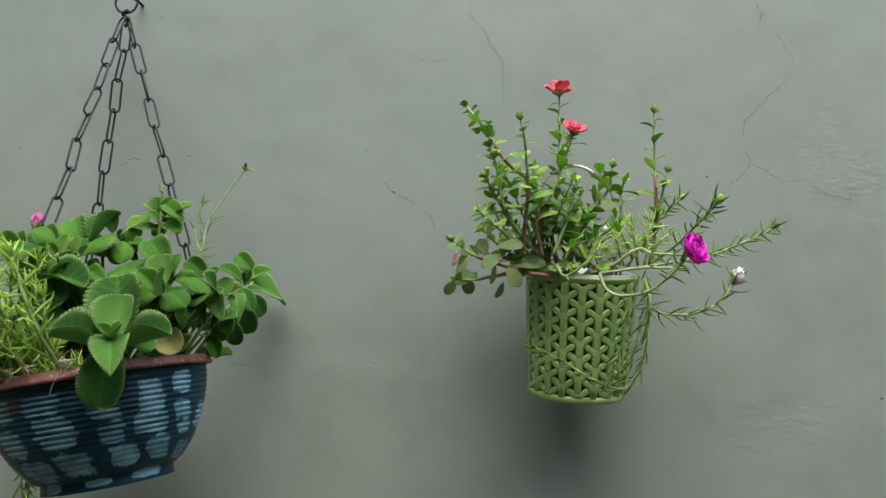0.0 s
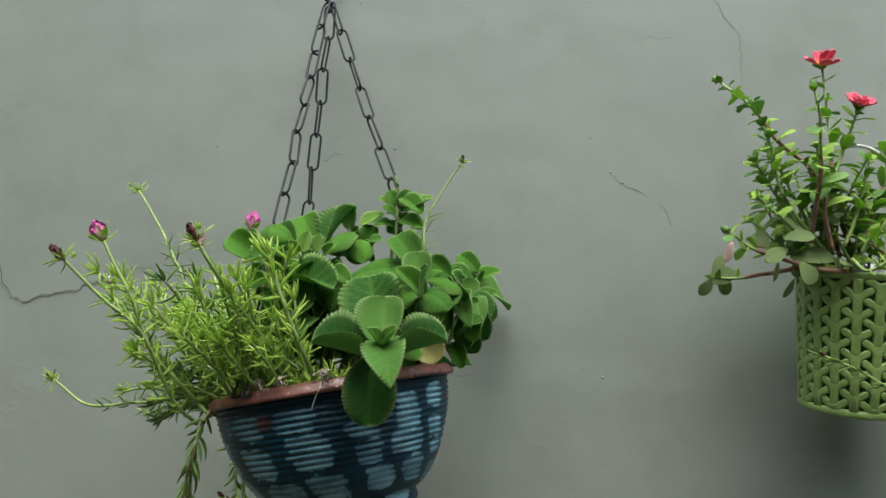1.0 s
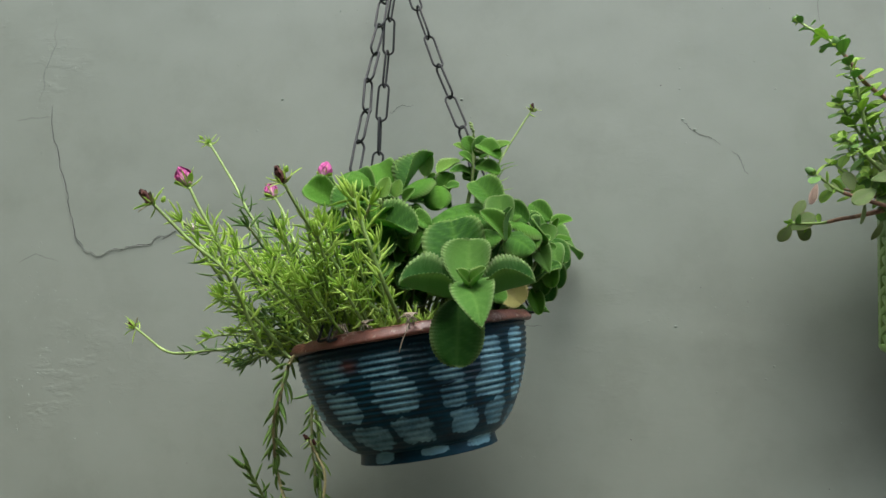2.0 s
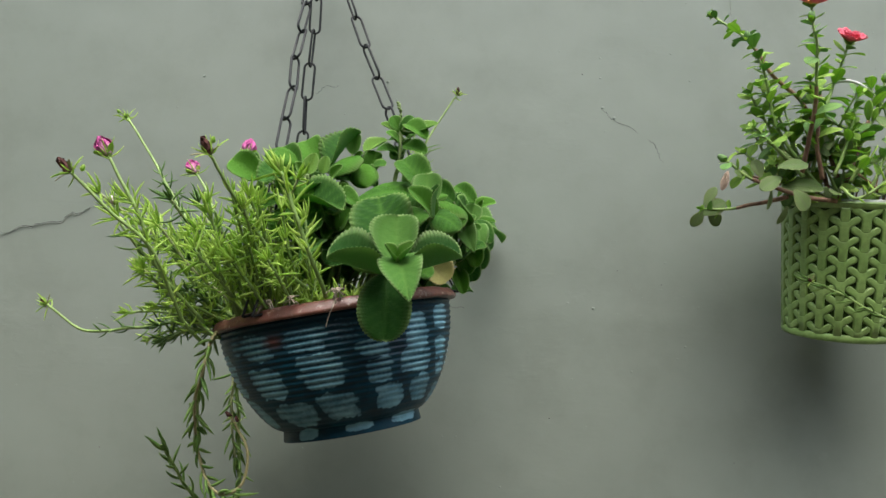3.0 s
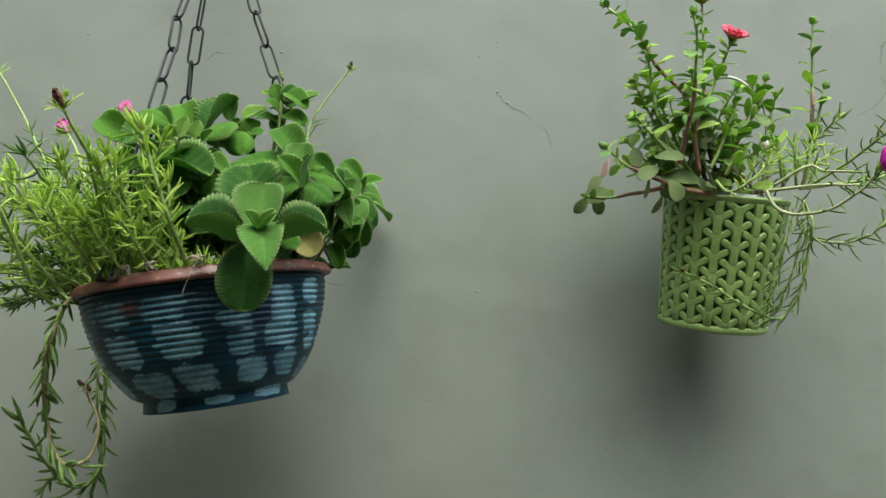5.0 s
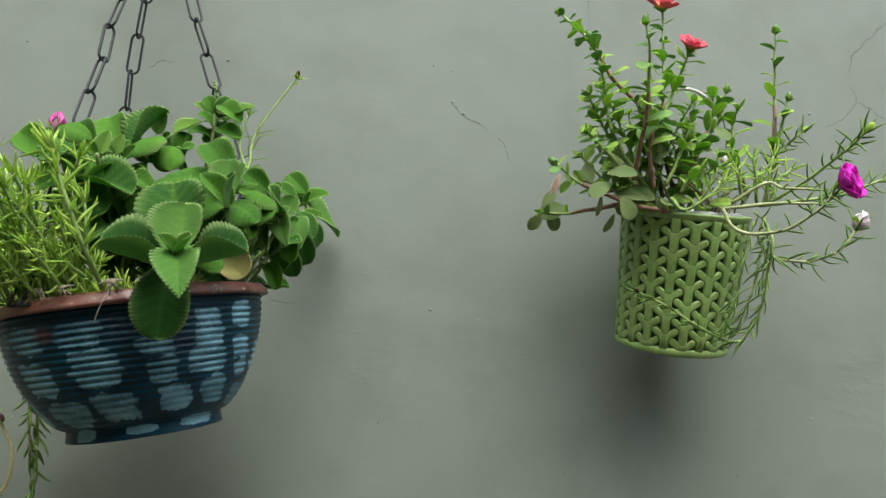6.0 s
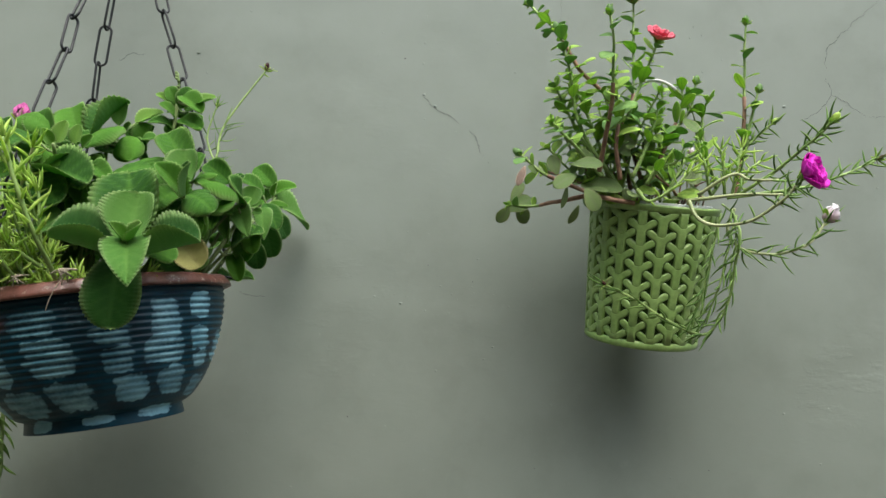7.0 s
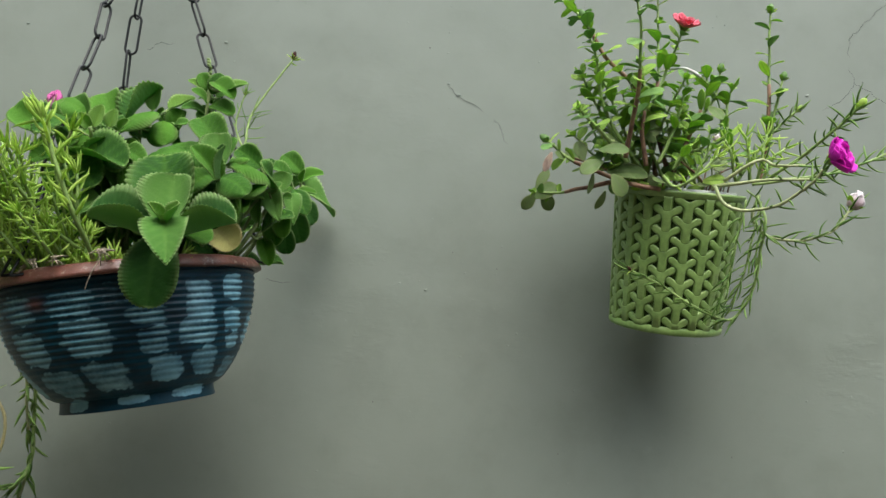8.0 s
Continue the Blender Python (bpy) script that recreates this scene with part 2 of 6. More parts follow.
M_DRY = plain("dried_petal", (0.045, 0.018, 0.018), (0.14, 0.06, 0.05), 200.0, 0.8, 0.2, 0.0008)
M_DRY_LEAF = plain("dry_pink_leaf", (0.55, 0.38, 0.30), (0.74, 0.58, 0.48), 90.0, 0.8, 0.15, 0.0016)
M_STAMEN = plain("yellow_stamen", (0.60, 0.36, 0.02), (0.75, 0.50, 0.04), 300.0, 0.7, 0.2)


# ---------------------------------------------------------------- building helpers
WORLD = {}


def thing(name, place, label, category, group="", kind=""):
    """An Empty at a thing's base, which parents its parts."""
    ob = new(name)
    ob.empty_display_size = 0.02
    ob.location = place
    WORLD[ob] = Matrix.Translation(place)
    return tagged(ob, label, category, group, kind)


def link(name, mesh, parent=None, m=None, label=""):
    """One mesh object at the world pose m, under a thing or a part."""
    ob = new(name, mesh)
    m = m or Matrix.Identity(4)
    if parent:
        ob.parent = parent
        ob.matrix_parent_inverse = WORLD[parent].inverted()
    ob.matrix_basis = m
    WORLD[ob] = m
    return tagged(ob, label)


def mesh_of(name, bm, material, smooth=True):
    me = bpy.data.meshes.new(name)
    bm.to_mesh(me)
    bm.free()
    me.materials.append(material)
    if smooth:
        me.polygons.foreach_set("use_smooth", [True] * len(me.polygons))
    return me


def part(name, bm, material, parent=None, label="", m=None, smooth=True):
    return link(name, mesh_of(name, bm, material, smooth), parent, m, label)


def data_mesh(name, verts, faces, material, smooth=True):
    me = bpy.data.meshes.new(name)
    me.from_pydata([tuple(v) for v in verts], [], faces)
    me.materials.append(material)
    if smooth:
        me.polygons.foreach_set("use_smooth", [True] * len(me.polygons))
    me.update()
    return me


def tone(me, values):
    at = me.color_attributes.new("tone", "FLOAT_COLOR", "POINT")
    at.data.foreach_set("color", np.array([(*v, 0.0, 1.0) if len(v) == 2 else (*v, 1.0) for v in values], dtype=np.float32).ravel())


def spline(points, n):
    """n + 1 points along a smooth curve through the given ones."""
    pts = [Vector(p) for p in points]
    ext = [2 * pts[0] - pts[1], *pts, 2 * pts[-1] - pts[-2]]
    out = []
    for k in range(n + 1):
        s = k / n * (len(pts) - 1)
        i = min(int(s), len(pts) - 2)
        t = s - i
        a, b, c, d = ext[i : i + 4]
        out.append(0.5 * (2 * b + (c - a) * t + (2 * a - 5 * b + 4 * c - d) * t * t + (3 * b - a - 3 * c + d) * t**3))
    return out


def frames(path):
    """Tangent and two side directions at every point of a path, turning as little as it can."""
    out, side = [], None
    for i, p in enumerate(path):
        t = (path[min(i + 1, len(path) - 1)] - path[max(i - 1, 0)]).normalized()
        if side is None:
            side = t.orthogonal().normalized()
        side = (side - t * side.dot(t)).normalized()
        out.append((t, side, t.cross(side)))
    return out


def tube(path, radii, sides=7, lumps=0.0):
    """Vertices and faces of a closed tube along a path."""
    verts, faces = [], []
    for i, (p, (t, u, v)) in enumerate(zip(path, frames(path))):
        r = radii(i / (len(path) - 1)) if callable(radii) else radii
        for k in range(sides):
            a = 2 * math.pi * k / sides
            rr = r * (1 + lumps * random.uniform(-1, 1))
            verts.append(p + (u * math.cos(a) + v * math.sin(a)) * rr)
    for i in range(len(path) - 1):
        for k in range(sides):
            j = (k + 1) % sides
            faces.append((i * sides + k, i * sides + j, (i + 1) * sides + j, (i + 1) * sides + k))
    faces.append(tuple(reversed(range(sides))))
    faces.append(tuple(range((len(path) - 1) * sides, len(path) * sides)))
    return verts, faces


def lathe(profile, segments=96):
    """Vertices and faces of a profile of (radius, height) turned round the z axis."""
    verts, faces = [], []
    for r, z in profile:
        for k in range(segments):
            a = 2 * math.pi * k / segments
            verts.append((r * math.cos(a), r * math.sin(a), z))
    for i in range(len(profile) - 1):
        for k in range(segments):
            j = (k + 1) % segments
            faces.append((i * segments + k, i * segments + j, (i + 1) * segments + j, (i + 1) * segments + k))
    return verts, faces


def aim(place, along, face, size=1.0, width=1.0):
    """The pose of a leaf: its length runs along, its upper side looks to face."""
    y = Vector(along).normalized()
    f = Vector(face)
    z = f - y * f.dot(y)
    z = z.normalized() if z.length > 1e-5 else y.orthogonal().normalized()
    x = y.cross(z)
    m = Matrix((x, y, z)).transposed().to_4x4()
    return Matrix.Translation(place) @ m @ Matrix.Diagonal((size * width, size, size, 1))


# ---------------------------------------------------------------- setting
WALL_Y = 1.31


def wall_front(x, z):
    """Where the uneven front of the wall lies."""
    return WALL_Y + 0.0014 * noise.noise(Vector((x * 4.0, 0.3, z * 4.0))) + 0.0005 * noise.noise(Vector((x * 22.0, 4.0, z * 22.0)))


def build_wall():
    """The painted wall: a slab whose front is slightly uneven."""
    xs = np.r_[np.linspace(-3.2, -1.25, 12, endpoint=False), np.linspace(-1.25, 0.9, 390, endpoint=False), np.linspace(0.9, 3.2, 14)]
    zs = np.r_[np.linspace(0.0, 1.05, 8, endpoint=False), np.linspace(1.05, 2.15, 200, endpoint=False), np.linspace(2.15, 2.75, 6)]
    nx, nz = len(xs), len(zs)
    verts = []
    for z in zs:
        for x in xs:
            verts.append((x, wall_front(x, z), z))
    faces = [(j * nx + i, j * nx + i + 1, (j + 1) * nx + i + 1, (j + 1) * nx + i) for j in range(nz - 1) for i in range(nx - 1)]
    base = len(verts)
    corners = [(0, 0), (nx - 1, 0), (nx - 1, nz - 1), (0, nz - 1)]
    for i, j in corners:
        verts.append((xs[i], WALL_Y + 0.16, zs[j]))
    bottom, top = list(range(nx)), [(nz - 1) * nx + i for i in range(nx)]
    left, right = [j * nx for j in range(nz)], [j * nx + nx - 1 for j in range(nz)]
    faces += [tuple(reversed([base, *bottom, base + 1])), tuple([base + 3, *top, base + 2])]
    faces += [tuple([base, *left, base + 3]), tuple(reversed([base + 1, *right, base + 2]))]
    faces.append((base + 1, base, base + 3, base + 2))
    return link("wall_north", data_mesh("wall_north", verts, faces, M_WALL))


wall_north = tagged(build_wall(), "grey-green painted plaster wall with hairline cracks and flaking", "wall", kind="structure")


def slab(name, lo, hi, material, label, category):
    bm = bmesh.new()
    bmesh.ops.create_cube(bm, size=1.0)
    for v in bm.verts:
        v.co = [l + (c + 0.5) * (h - l) for c, l, h in zip(v.co, lo, hi)]
    return tagged(part(name, bm, material, smooth=False), label, category, kind="structure")


slab("ground", (-60.0, -60.0, -0.1), (60.0, 60.0, 0.0), M_GROUND, "bare grey concrete ground along the wall", "ground")
# unseen wall, added to block low sky so the painted wall darkens downwards
slab("light_screen_south", (-3.2, -0.61, 0.0), (3.2, -0.45, 2.85), M_SCREEN, "unseen plain wall added behind the walk to cut low sky", "wall")
# unseen end wall, added to dim the lower left of the painted wall
slab("light_screen_west", (-1.86, -0.45, 0.0), (-1.70, 1.305, 2.85), M_SCREEN, "unseen plain wall added at the left to block light", "wall")


def crack(points, width):
    """A jagged hairline: a dark split, and under it the paint's lifted edge, its highlight put into a paler colour."""
    path = spline([(x, 0, z) for x, z in points], 22 * (len(points) - 1))
    n = len(path)
    dark, lip, df, lf = [], [], [], []
    drift = Vector((0, 0, 0))
    for i, p in enumerate(path):
        s = i / (n - 1)
        w = 0.42 * width * (0.30 + 0.70 * min(1.0, 5 * s, 5 * (1 - s))) * random.uniform(0.35, 1.35)
        drift = drift * 0.80 + Vector((random.uniform(-1, 1), 0, random.uniform(-1, 1))) * 0.0009
        t = (path[min(i + 1, n - 1)] - path[max(i - 1, 0)]).normalized()
        q = p + drift + Vector((noise.noise(p * 60) * 0.005, 0, noise.noise(p * 60 + Vector((7, 0, 0))) * 0.005))
        side = Vector((-t.z, 0, t.x))
        side = side if side.z < 0 else -side
        for k in (-0.5, 0.5):
            c = q + side * w * k
            dark.append((c.x, wall_front(c.x, c.z) - 0.0007, c.z))
        for k, lift in ((0.5, 0.0018), (0.5 + random.uniform(0.2, 0.5), 0.0024), (1.5, 0.0006)):
            c = q + side * w * k
            lip.append((c.x, wall_front(c.x, c.z) - lift * 0.75, c.z))
    for i in range(n - 1):
        df.append((2 * i, 2 * i + 1, 2 * i + 3, 2 * i + 2))
        lf += [(3 * i, 3 * i + 1, 3 * i + 4, 3 * i + 3), (3 * i + 1, 3 * i + 2, 3 * i + 5, 3 * i + 4)]
    ob = link("crack", data_mesh("crack", dark, df, M_CRACK, False), wall_north)
    if width >= 0.0017:
        link("lifted_edge", data_mesh("lifted_edge", lip, lf, M_LIP_LIT), ob)


CRACKS = [
    (0.0012, [(0.048, 2.015), (0.050, 1.988), (0.069, 1.971), (0.085, 1.937), (0.099, 1.915), (0.099, 1.839)]),
    (0.0012, [(0.497, 2.011), (0.506, 1.970)]),
    (0.0011, [(0.518, 1.964), (0.537, 1.943), (0.548, 1.900)]),
    (0.0013, [(0.546, 1.893), (0.521, 1.869), (0.495, 1.845), (0.468, 1.817), (0.463, 1.786)]),
    (0.0012, [(0.468, 1.778), (0.472, 1.752), (0.459, 1.733), (0.429, 1.710)]),
    (0.0012, [(0.472, 1.752), (0.495, 1.741), (0.522, 1.721)]),
    (0.001, [(0.522, 1.721), (0.551, 1.727), (0.571, 1.710), (0.615, 1.696), (0.621, 1.703)]),
    (0.0009, [(0.639, 1.759), (0.655, 1.769), (0.677, 1.769)]),
    (0.0015, [(-0.084, 1.727), (-0.067, 1.711), (-0.037, 1.689)]),
    (0.0016, [(-0.023, 1.683), (-0.012, 1.667), (-0.003, 1.648)]),
]
CRACKS += [
    (0.0015, [(-0.492, 1.758), (-0.476, 1.763), (-0.458, 1.767)]),
    (0.0026, [(-1.017, 1.796), (-1.012, 1.748), (-0.99, 1.678), (-0.974, 1.618), (-0.964, 1.584), (-0.934, 1.562)]),
    (0.0030, [(-0.934, 1.562), (-0.897, 1.572), (-0.858, 1.577), (-0.837, 1.587), (-0.81, 1.596)]),
    (0.0013, [(-0.81, 1.596), (-0.769, 1.606), (-0.727, 1.606)]),
    (0.0013, [(-1.016, 1.934), (-1.017, 1.889), (-1.031, 1.845), (-1.035, 1.801)]),
    (0.0013, [(-1.068, 1.777), (-1.041, 1.779), (-1.013, 1.776)]),
    (0.001, [(-1.056, 1.553), (-1.029, 1.567), (-0.995, 1.556)]),
    (0.001, [(-0.315, 1.455), (-0.3, 1.452), (-0.281, 1.451)]),
    (0.0009, [(-0.04, 1.918), (-0.014, 1.921), (0.016, 1.915)]),
]
for width, pts in CRACKS:
    crack(pts, width)


def flakes():
    """Paint blisters, crumbs and pits on the wall, too many and small to count."""
    verts, faces, pv, pf = [], [], [], []

    def blob(x, z, r, h, squash, vv, ff, turn):
        b, n = len(vv), 9
        vv.append((x, wall_front(x, z) - h, z + r * 0.1))
        for rr, hh in ((0.6, 0.78), (1.0, -0.5)):
            for k in range(n):
                a = 2 * math.pi * k / n
                q = r * rr * random.uniform(0.7, 1.2)
                u, w = q * math.cos(a), q * math.sin(a) * squash
                px, pz = x + u * math.cos(turn) - w * math.sin(turn), z + u * math.sin(turn) + w * math.cos(turn)
                vv.append((px, wall_front(px, pz) - h * hh, pz))
        for k in range(n):
            j = (k + 1) % n
            ff.append((b, b + 1 + j, b + 1 + k))
            ff.append((b + 1 + k, b + 1 + j, b + 1 + n + j, b + 1 + n + k))

    def any_turn():
        return random.uniform(0, 3.1)

    # single bubbles under the paint
    for _ in range(40):
        blob(random.uniform(-1.1, 0.8), random.uniform(1.1, 2.1), random.uniform(0.0011, 0.0017), random.uniform(0.0005, 0.0009), 1.0, verts, faces, any_turn())
    for _ in range(150):
        blob(random.uniform(-1.1, 0.8), random.uniform(1.1, 2.1), random.uniform(0.0006, 0.0014), random.uniform(0.0004, 0.0011), 1.0, verts, faces, any_turn())
    # patches of crumbs and lifted, mostly level strokes of old paint
    for cx, cz, sx, sz, count in ((-1.02, 1.80, 0.02, 0.10, 50), (-1.02, 1.50, 0.03, 0.10, 50), (0.60, 2.00, 0.07, 0.02, 46), (0.70, 1.85, 0.04, 0.14, 60), (0.66, 1.33, 0.05, 0.06, 40), (-0.60, 1.91, 0.05, 0.015, 26), (-0.02, 1.46, 0.06, 0.012, 18), (-0.37, 1.76, 0.02, 0.008, 6)):
        for k in range(count):
            x, z = random.gauss(cx, sx), random.gauss(cz, sz)
            blob(x, z, random.uniform(0.0006, 0.0017), random.uniform(0.0002, 0.0007), random.uniform(0.4, 1.0), verts, faces, any_turn())
    for _ in range(4):
        blob(random.uniform(-1.1, 0.8), random.uniform(1.1, 2.1), random.uniform(0.0006, 0.0014), 0.0004, 1.0, pv, pf, any_turn())
    for x, z, r in (
        (-0.111, 1.777, 0.0016), (-0.168, 1.301, 0.0013), (-0.012, 1.479, 0.001), (-0.071, 1.499, 0.0009), (0.037, 1.877, 0.0008), (-0.781, 1.265, 0.001), (0.074, 1.242, 0.0009), (0.644, 1.399, 0.0030),
    ):
        blob(x, z, r, 0.0005, 0.7, pv, pf, any_turn())
    for x, z, r in (
        (-0.084, 1.728, 0.0023), (-0.069, 1.713, 0.0024), (-0.086, 1.771, 0.0015), (0.038, 1.764, 0.0015), (-0.006, 1.509, 0.0015), (0.016, 1.395, 0.0018), (0.401, 1.320, 0.0018), (-0.054, 1.472, 0.0014), (-0.438, 1.997, 0.0023), (-0.072, 1.540, 0.0011), (-0.105, 1.448, 0.0024), (0.005, 1.379, 0.0015), (-0.650, 1.786, 0.0024), (-0.386, 1.772, 0.0024), (0.407, 1.733, 0.0030),
    ):
        blob(x, z, r * 1.25, min(0.0009, r * 0.42), 0.7, verts, faces, random.gauss(0.0, 0.3))
    a = link("paint_flake", data_mesh("paint_flake", verts, faces, M_WALL), wall_north, label="small blisters and flakes of the wall paint")
    b = link("pit", data_mesh("pit", pv, pf, M_PIT), wall_north, label="small dark pits in the plaster")
    tagged(a, kind="stuff"), tagged(b, kind="stuff")


flakes()

# ---------------------------------------------------------------- hanging bowl
BOWL_BASE = Vector((-0.404, 1.120, 1.3065))
BOWL_TILT = -8.95
BOWL = Matrix.Translation(BOWL_BASE) @ pose(0, 0, 0, 1.0, BOWL_TILT, 0)


def bowl_radius(h):
    """Outer radius of the bowl's body at a height over its foot."""
    s = min(max((h - 0.012) / 0.119, 0.0), 1.0)
    return 0.0770 + 0.0525 * math.sin(s * math.pi / 2) ** 0.64


bowl = thing("hanging_bowl", BOWL_BASE, "ribbed dark blue bowl with pale brush dabs, hung on chains", "planter")


def build_bowl():
    seg, rows = 440, 168
    verts, paint = [], []
    # angle, height, half widths, slant of the sides and of the ends, strength
    dabs = [
        (237, 0.103, 10.0, 0.0140, -0.06, 0.01, 0.70), (264, 0.104, 10.5, 0.0125, 0.05, 0.03, 0.65), (269, 0.071, 11.5, 0.0178, -0.10, 0.05, 0.85),
        (238, 0.066, 10.2, 0.0172, -0.16, 0.04, 0.95), (246, 0.030, 12.5, 0.0135, -0.20, 0.03, 0.80), (274, 0.034, 10.5, 0.0148, -0.14, 0.04, 0.75),
        (304, 0.034, 8.8, 0.0134, -0.13, 0.05, 1.0), (294, 0.086, 8.4, 0.0090, -0.2, -0.02, 0.85), (297, 0.063, 8.4, 0.0125, -0.06, 0.06, 0.80),
        (319, 0.096, 7.2, 0.0205, -0.09, 0.05, 0.95), (338, 0.107, 6.9, 0.0136, -0.1, 0.05, 1.1), (341, 0.075, 7.4, 0.0118, -0.18, 0.08, 1.15),
        (319, 0.067, 11.6, 0.0120, -0.18, 0.02, 0.85),
    ]
    dabs += [
        (327, 0.037, 8.8, 0.0142, -0.2, 0.08, 0.75), (242, 0.008, 9.2, 0.0060, 0.08, 0.05, 1.2), (285, 0.008, 13.2, 0.0038, 0.0, 0.0, 1.2),
        (327, 0.009, 15.0, 0.0052, -0.1, 0.0, 1.1), (207, 0.080, 9.0, 0.0240, -0.05, 0.0, 1.15), (214, 0.034, 9.0, 0.0170, -0.2, 0.0, 1.0),
        (284, 0.108, 7.5, 0.0115, 0.0, 0.03, 0.35), (224, 0.113, 4.4, 0.0135, 0.02, 0.0, 0.45), (345, 0.054, 6.2, 0.0080, -0.1, 0.05, 1.0),
        (6, 0.066, 9.8, 0.0150, 0.0, 0.0, 1.0), (352, 0.028, 9.0, 0.0100, 0.0, 0.0, 0.75),
    ]
    # dabs on the far side
    for k in range(14):
        dabs.append((40 + k * 10.5, random.uniform(0.02, 0.12), random.uniform(5, 9), random.uniform(0.008, 0.014), 0.0, 0.0, 0.8))
    for i in range(rows + 1):
        h = 0.1315 * i / rows
        rib = 0.5 + 0.5 * math.cos(2 * math.pi * (h - 0.018) / 0.0063)
        rib = rib if 0.016 < h < 0.126 else 0.0
        # the ribs run out towards the foot
        deep = 0.40 + 0.60 * min(1.0, max(0.0, (h - 0.030) / 0.035))
        for k in range(seg):
            a = 2 * math.pi * k / seg
            deg = math.degrees(a)
            r = bowl_radius(h) + 0.0015 * rib * deep
            wob = 1 + 0.004 * noise.noise(Vector((math.cos(a) * 2, math.sin(a) * 2, h * 20)))
            if h < 0.011:
                r = 0.0775 - 0.0012 * math.sin(h / 0.011 * math.pi / 2)
            verts.append((r * wob * math.cos(a), r * wob * math.sin(a), h))
            p = 0.0
            nz = noise.noise(Vector((math.cos(a) * 9, math.sin(a) * 9, h * 70)))
            nf = noise.noise(Vector((math.cos(a) * 26, math.sin(a) * 26, h * 260)))
            for da, dh, wa, wh, slant, lean, strong in dabs:
                dx, dy = (deg - da + 180) % 360 - 180, h - dh
                x, y = (dx - slant * dy * 1000) / (1.07 * wa), (dy - lean * dx / 1000) / (1.06 * wh)
                # each rib takes the brush to a slightly different width
                x += 0.30 * noise.noise(Vector((da * 3.1 + (7 if x > 0 else 0), 1.7 * math.floor((h - 0.0149) / 0.0063), 5.0)))
                e = (abs(x) ** 4 + abs(y) ** 4) ** 0.25 + 0.20 * nz + 0.12 * nf
                if e < 1.0:
                    low = max(0.0, -y) ** 3 * 0.25
                    streak = 0.28 * noise.noise(Vector((deg * 0.06, da, h * 300)))
                    crest = 1.0 + (rib - 1.0) * deep if h > 0.016 else 0.8
                    p = max(p, min(1.0, (1.0 - e) / 0.12) * strong * (1 - 0.35 * x * x) * (0.36 + 0.66 * crest + low + streak))
            bare = max(0.0, noise.noise(Vector((math.cos(a) * 5 + 9, math.sin(a) * 5, h * 30))) - 0.50) * 3 if h > 0.098 else 0.0
            bare = max(bare, 0.75 * math.exp(-(((deg - 248) / 4) ** 2) - ((h - 0.107) / 0.006) ** 2 + 0.8 * nz))
            paint.append((min(max(p, 0.0), 1.0), min(bare, 0.6)))
    faces = []
    for i in range(rows):
        for k in range(seg):
            j = (k + 1) % seg
            faces.append((i * seg + k, i * seg + j, (i + 1) * seg + j, (i + 1) * seg + k))
    faces.append(tuple(reversed(range(seg))))
    me = data_mesh("body", verts, faces, M_BOWL)
    at = me.color_attributes.new("paint", "FLOAT_COLOR", "POINT")
    at.data.foreach_set("color", np.array([(p, q, 0.0, 1.0) for p, q in paint], dtype=np.float32).ravel())
    link("body", me, bowl, BOWL, "dark blue ribbed wall with pale blue brush dabs")
    # rolled terracotta lip, worn and a little wavy
    profile = [(0.1285, 0.1275), (0.1310, 0.1272), (0.1350, 0.1272), (0.1380, 0.1276), (0.1390, 0.1290), (0.1384, 0.1312), (0.1360, 0.1350), (0.1335, 0.1385), (0.1308, 0.1400), (0.1280, 0.1385), (0.1245, 0.126), (0.105, 0.07)]
    v, f = lathe(profile, 220)
    v = [Vector(p) * (1 + 0.004 * noise.noise(Vector(p) * 30)) + Vector((0, 0, 0.0016 * noise.noise(Vector(p) * 24))) for p in v]
    link("rim", data_mesh("rim", v, f, M_RIM), bowl, BOWL, "worn terracotta-coloured rolled rim")


build_bowl()


def soil(name, m, radius, height, label):
    verts, faces = [], []
    n, rings = 60, 16
    verts.append((0, 0, height + 0.004))
    for i in range(1, rings + 1):
        for k in range(n):
            a, r = 2 * math.pi * k / n, radius * i / rings
            x, y = r * math.cos(a), r * math.sin(a)
            verts.append((x, y, height + 0.004 * (1 - (i / rings) ** 2) + 0.003 * noise.noise(Vector((x * 90, y * 90, 0)))))
    for k in range(n):
        faces.append((0, 1 + k, 1 + (k + 1) % n))
    for i in range(rings - 1):
        for k in range(n):
            j = (k + 1) % n
            faces.append((1 + i * n + k, 1 + (i + 1) * n + k, 1 + (i + 1) * n + j, 1 + i * n + j))
    return tagged(link(name, data_mesh(name, verts, faces, M_SOIL), None, m), label, "soil", kind="stuff")


soil("potting_soil", BOWL, 0.1235, 0.122, "dark crumbly potting soil filling the bowl")

# ---------------------------------------------------------------- chains and hook
HOOK = Vector((-0.470, 1.248, 1.982))


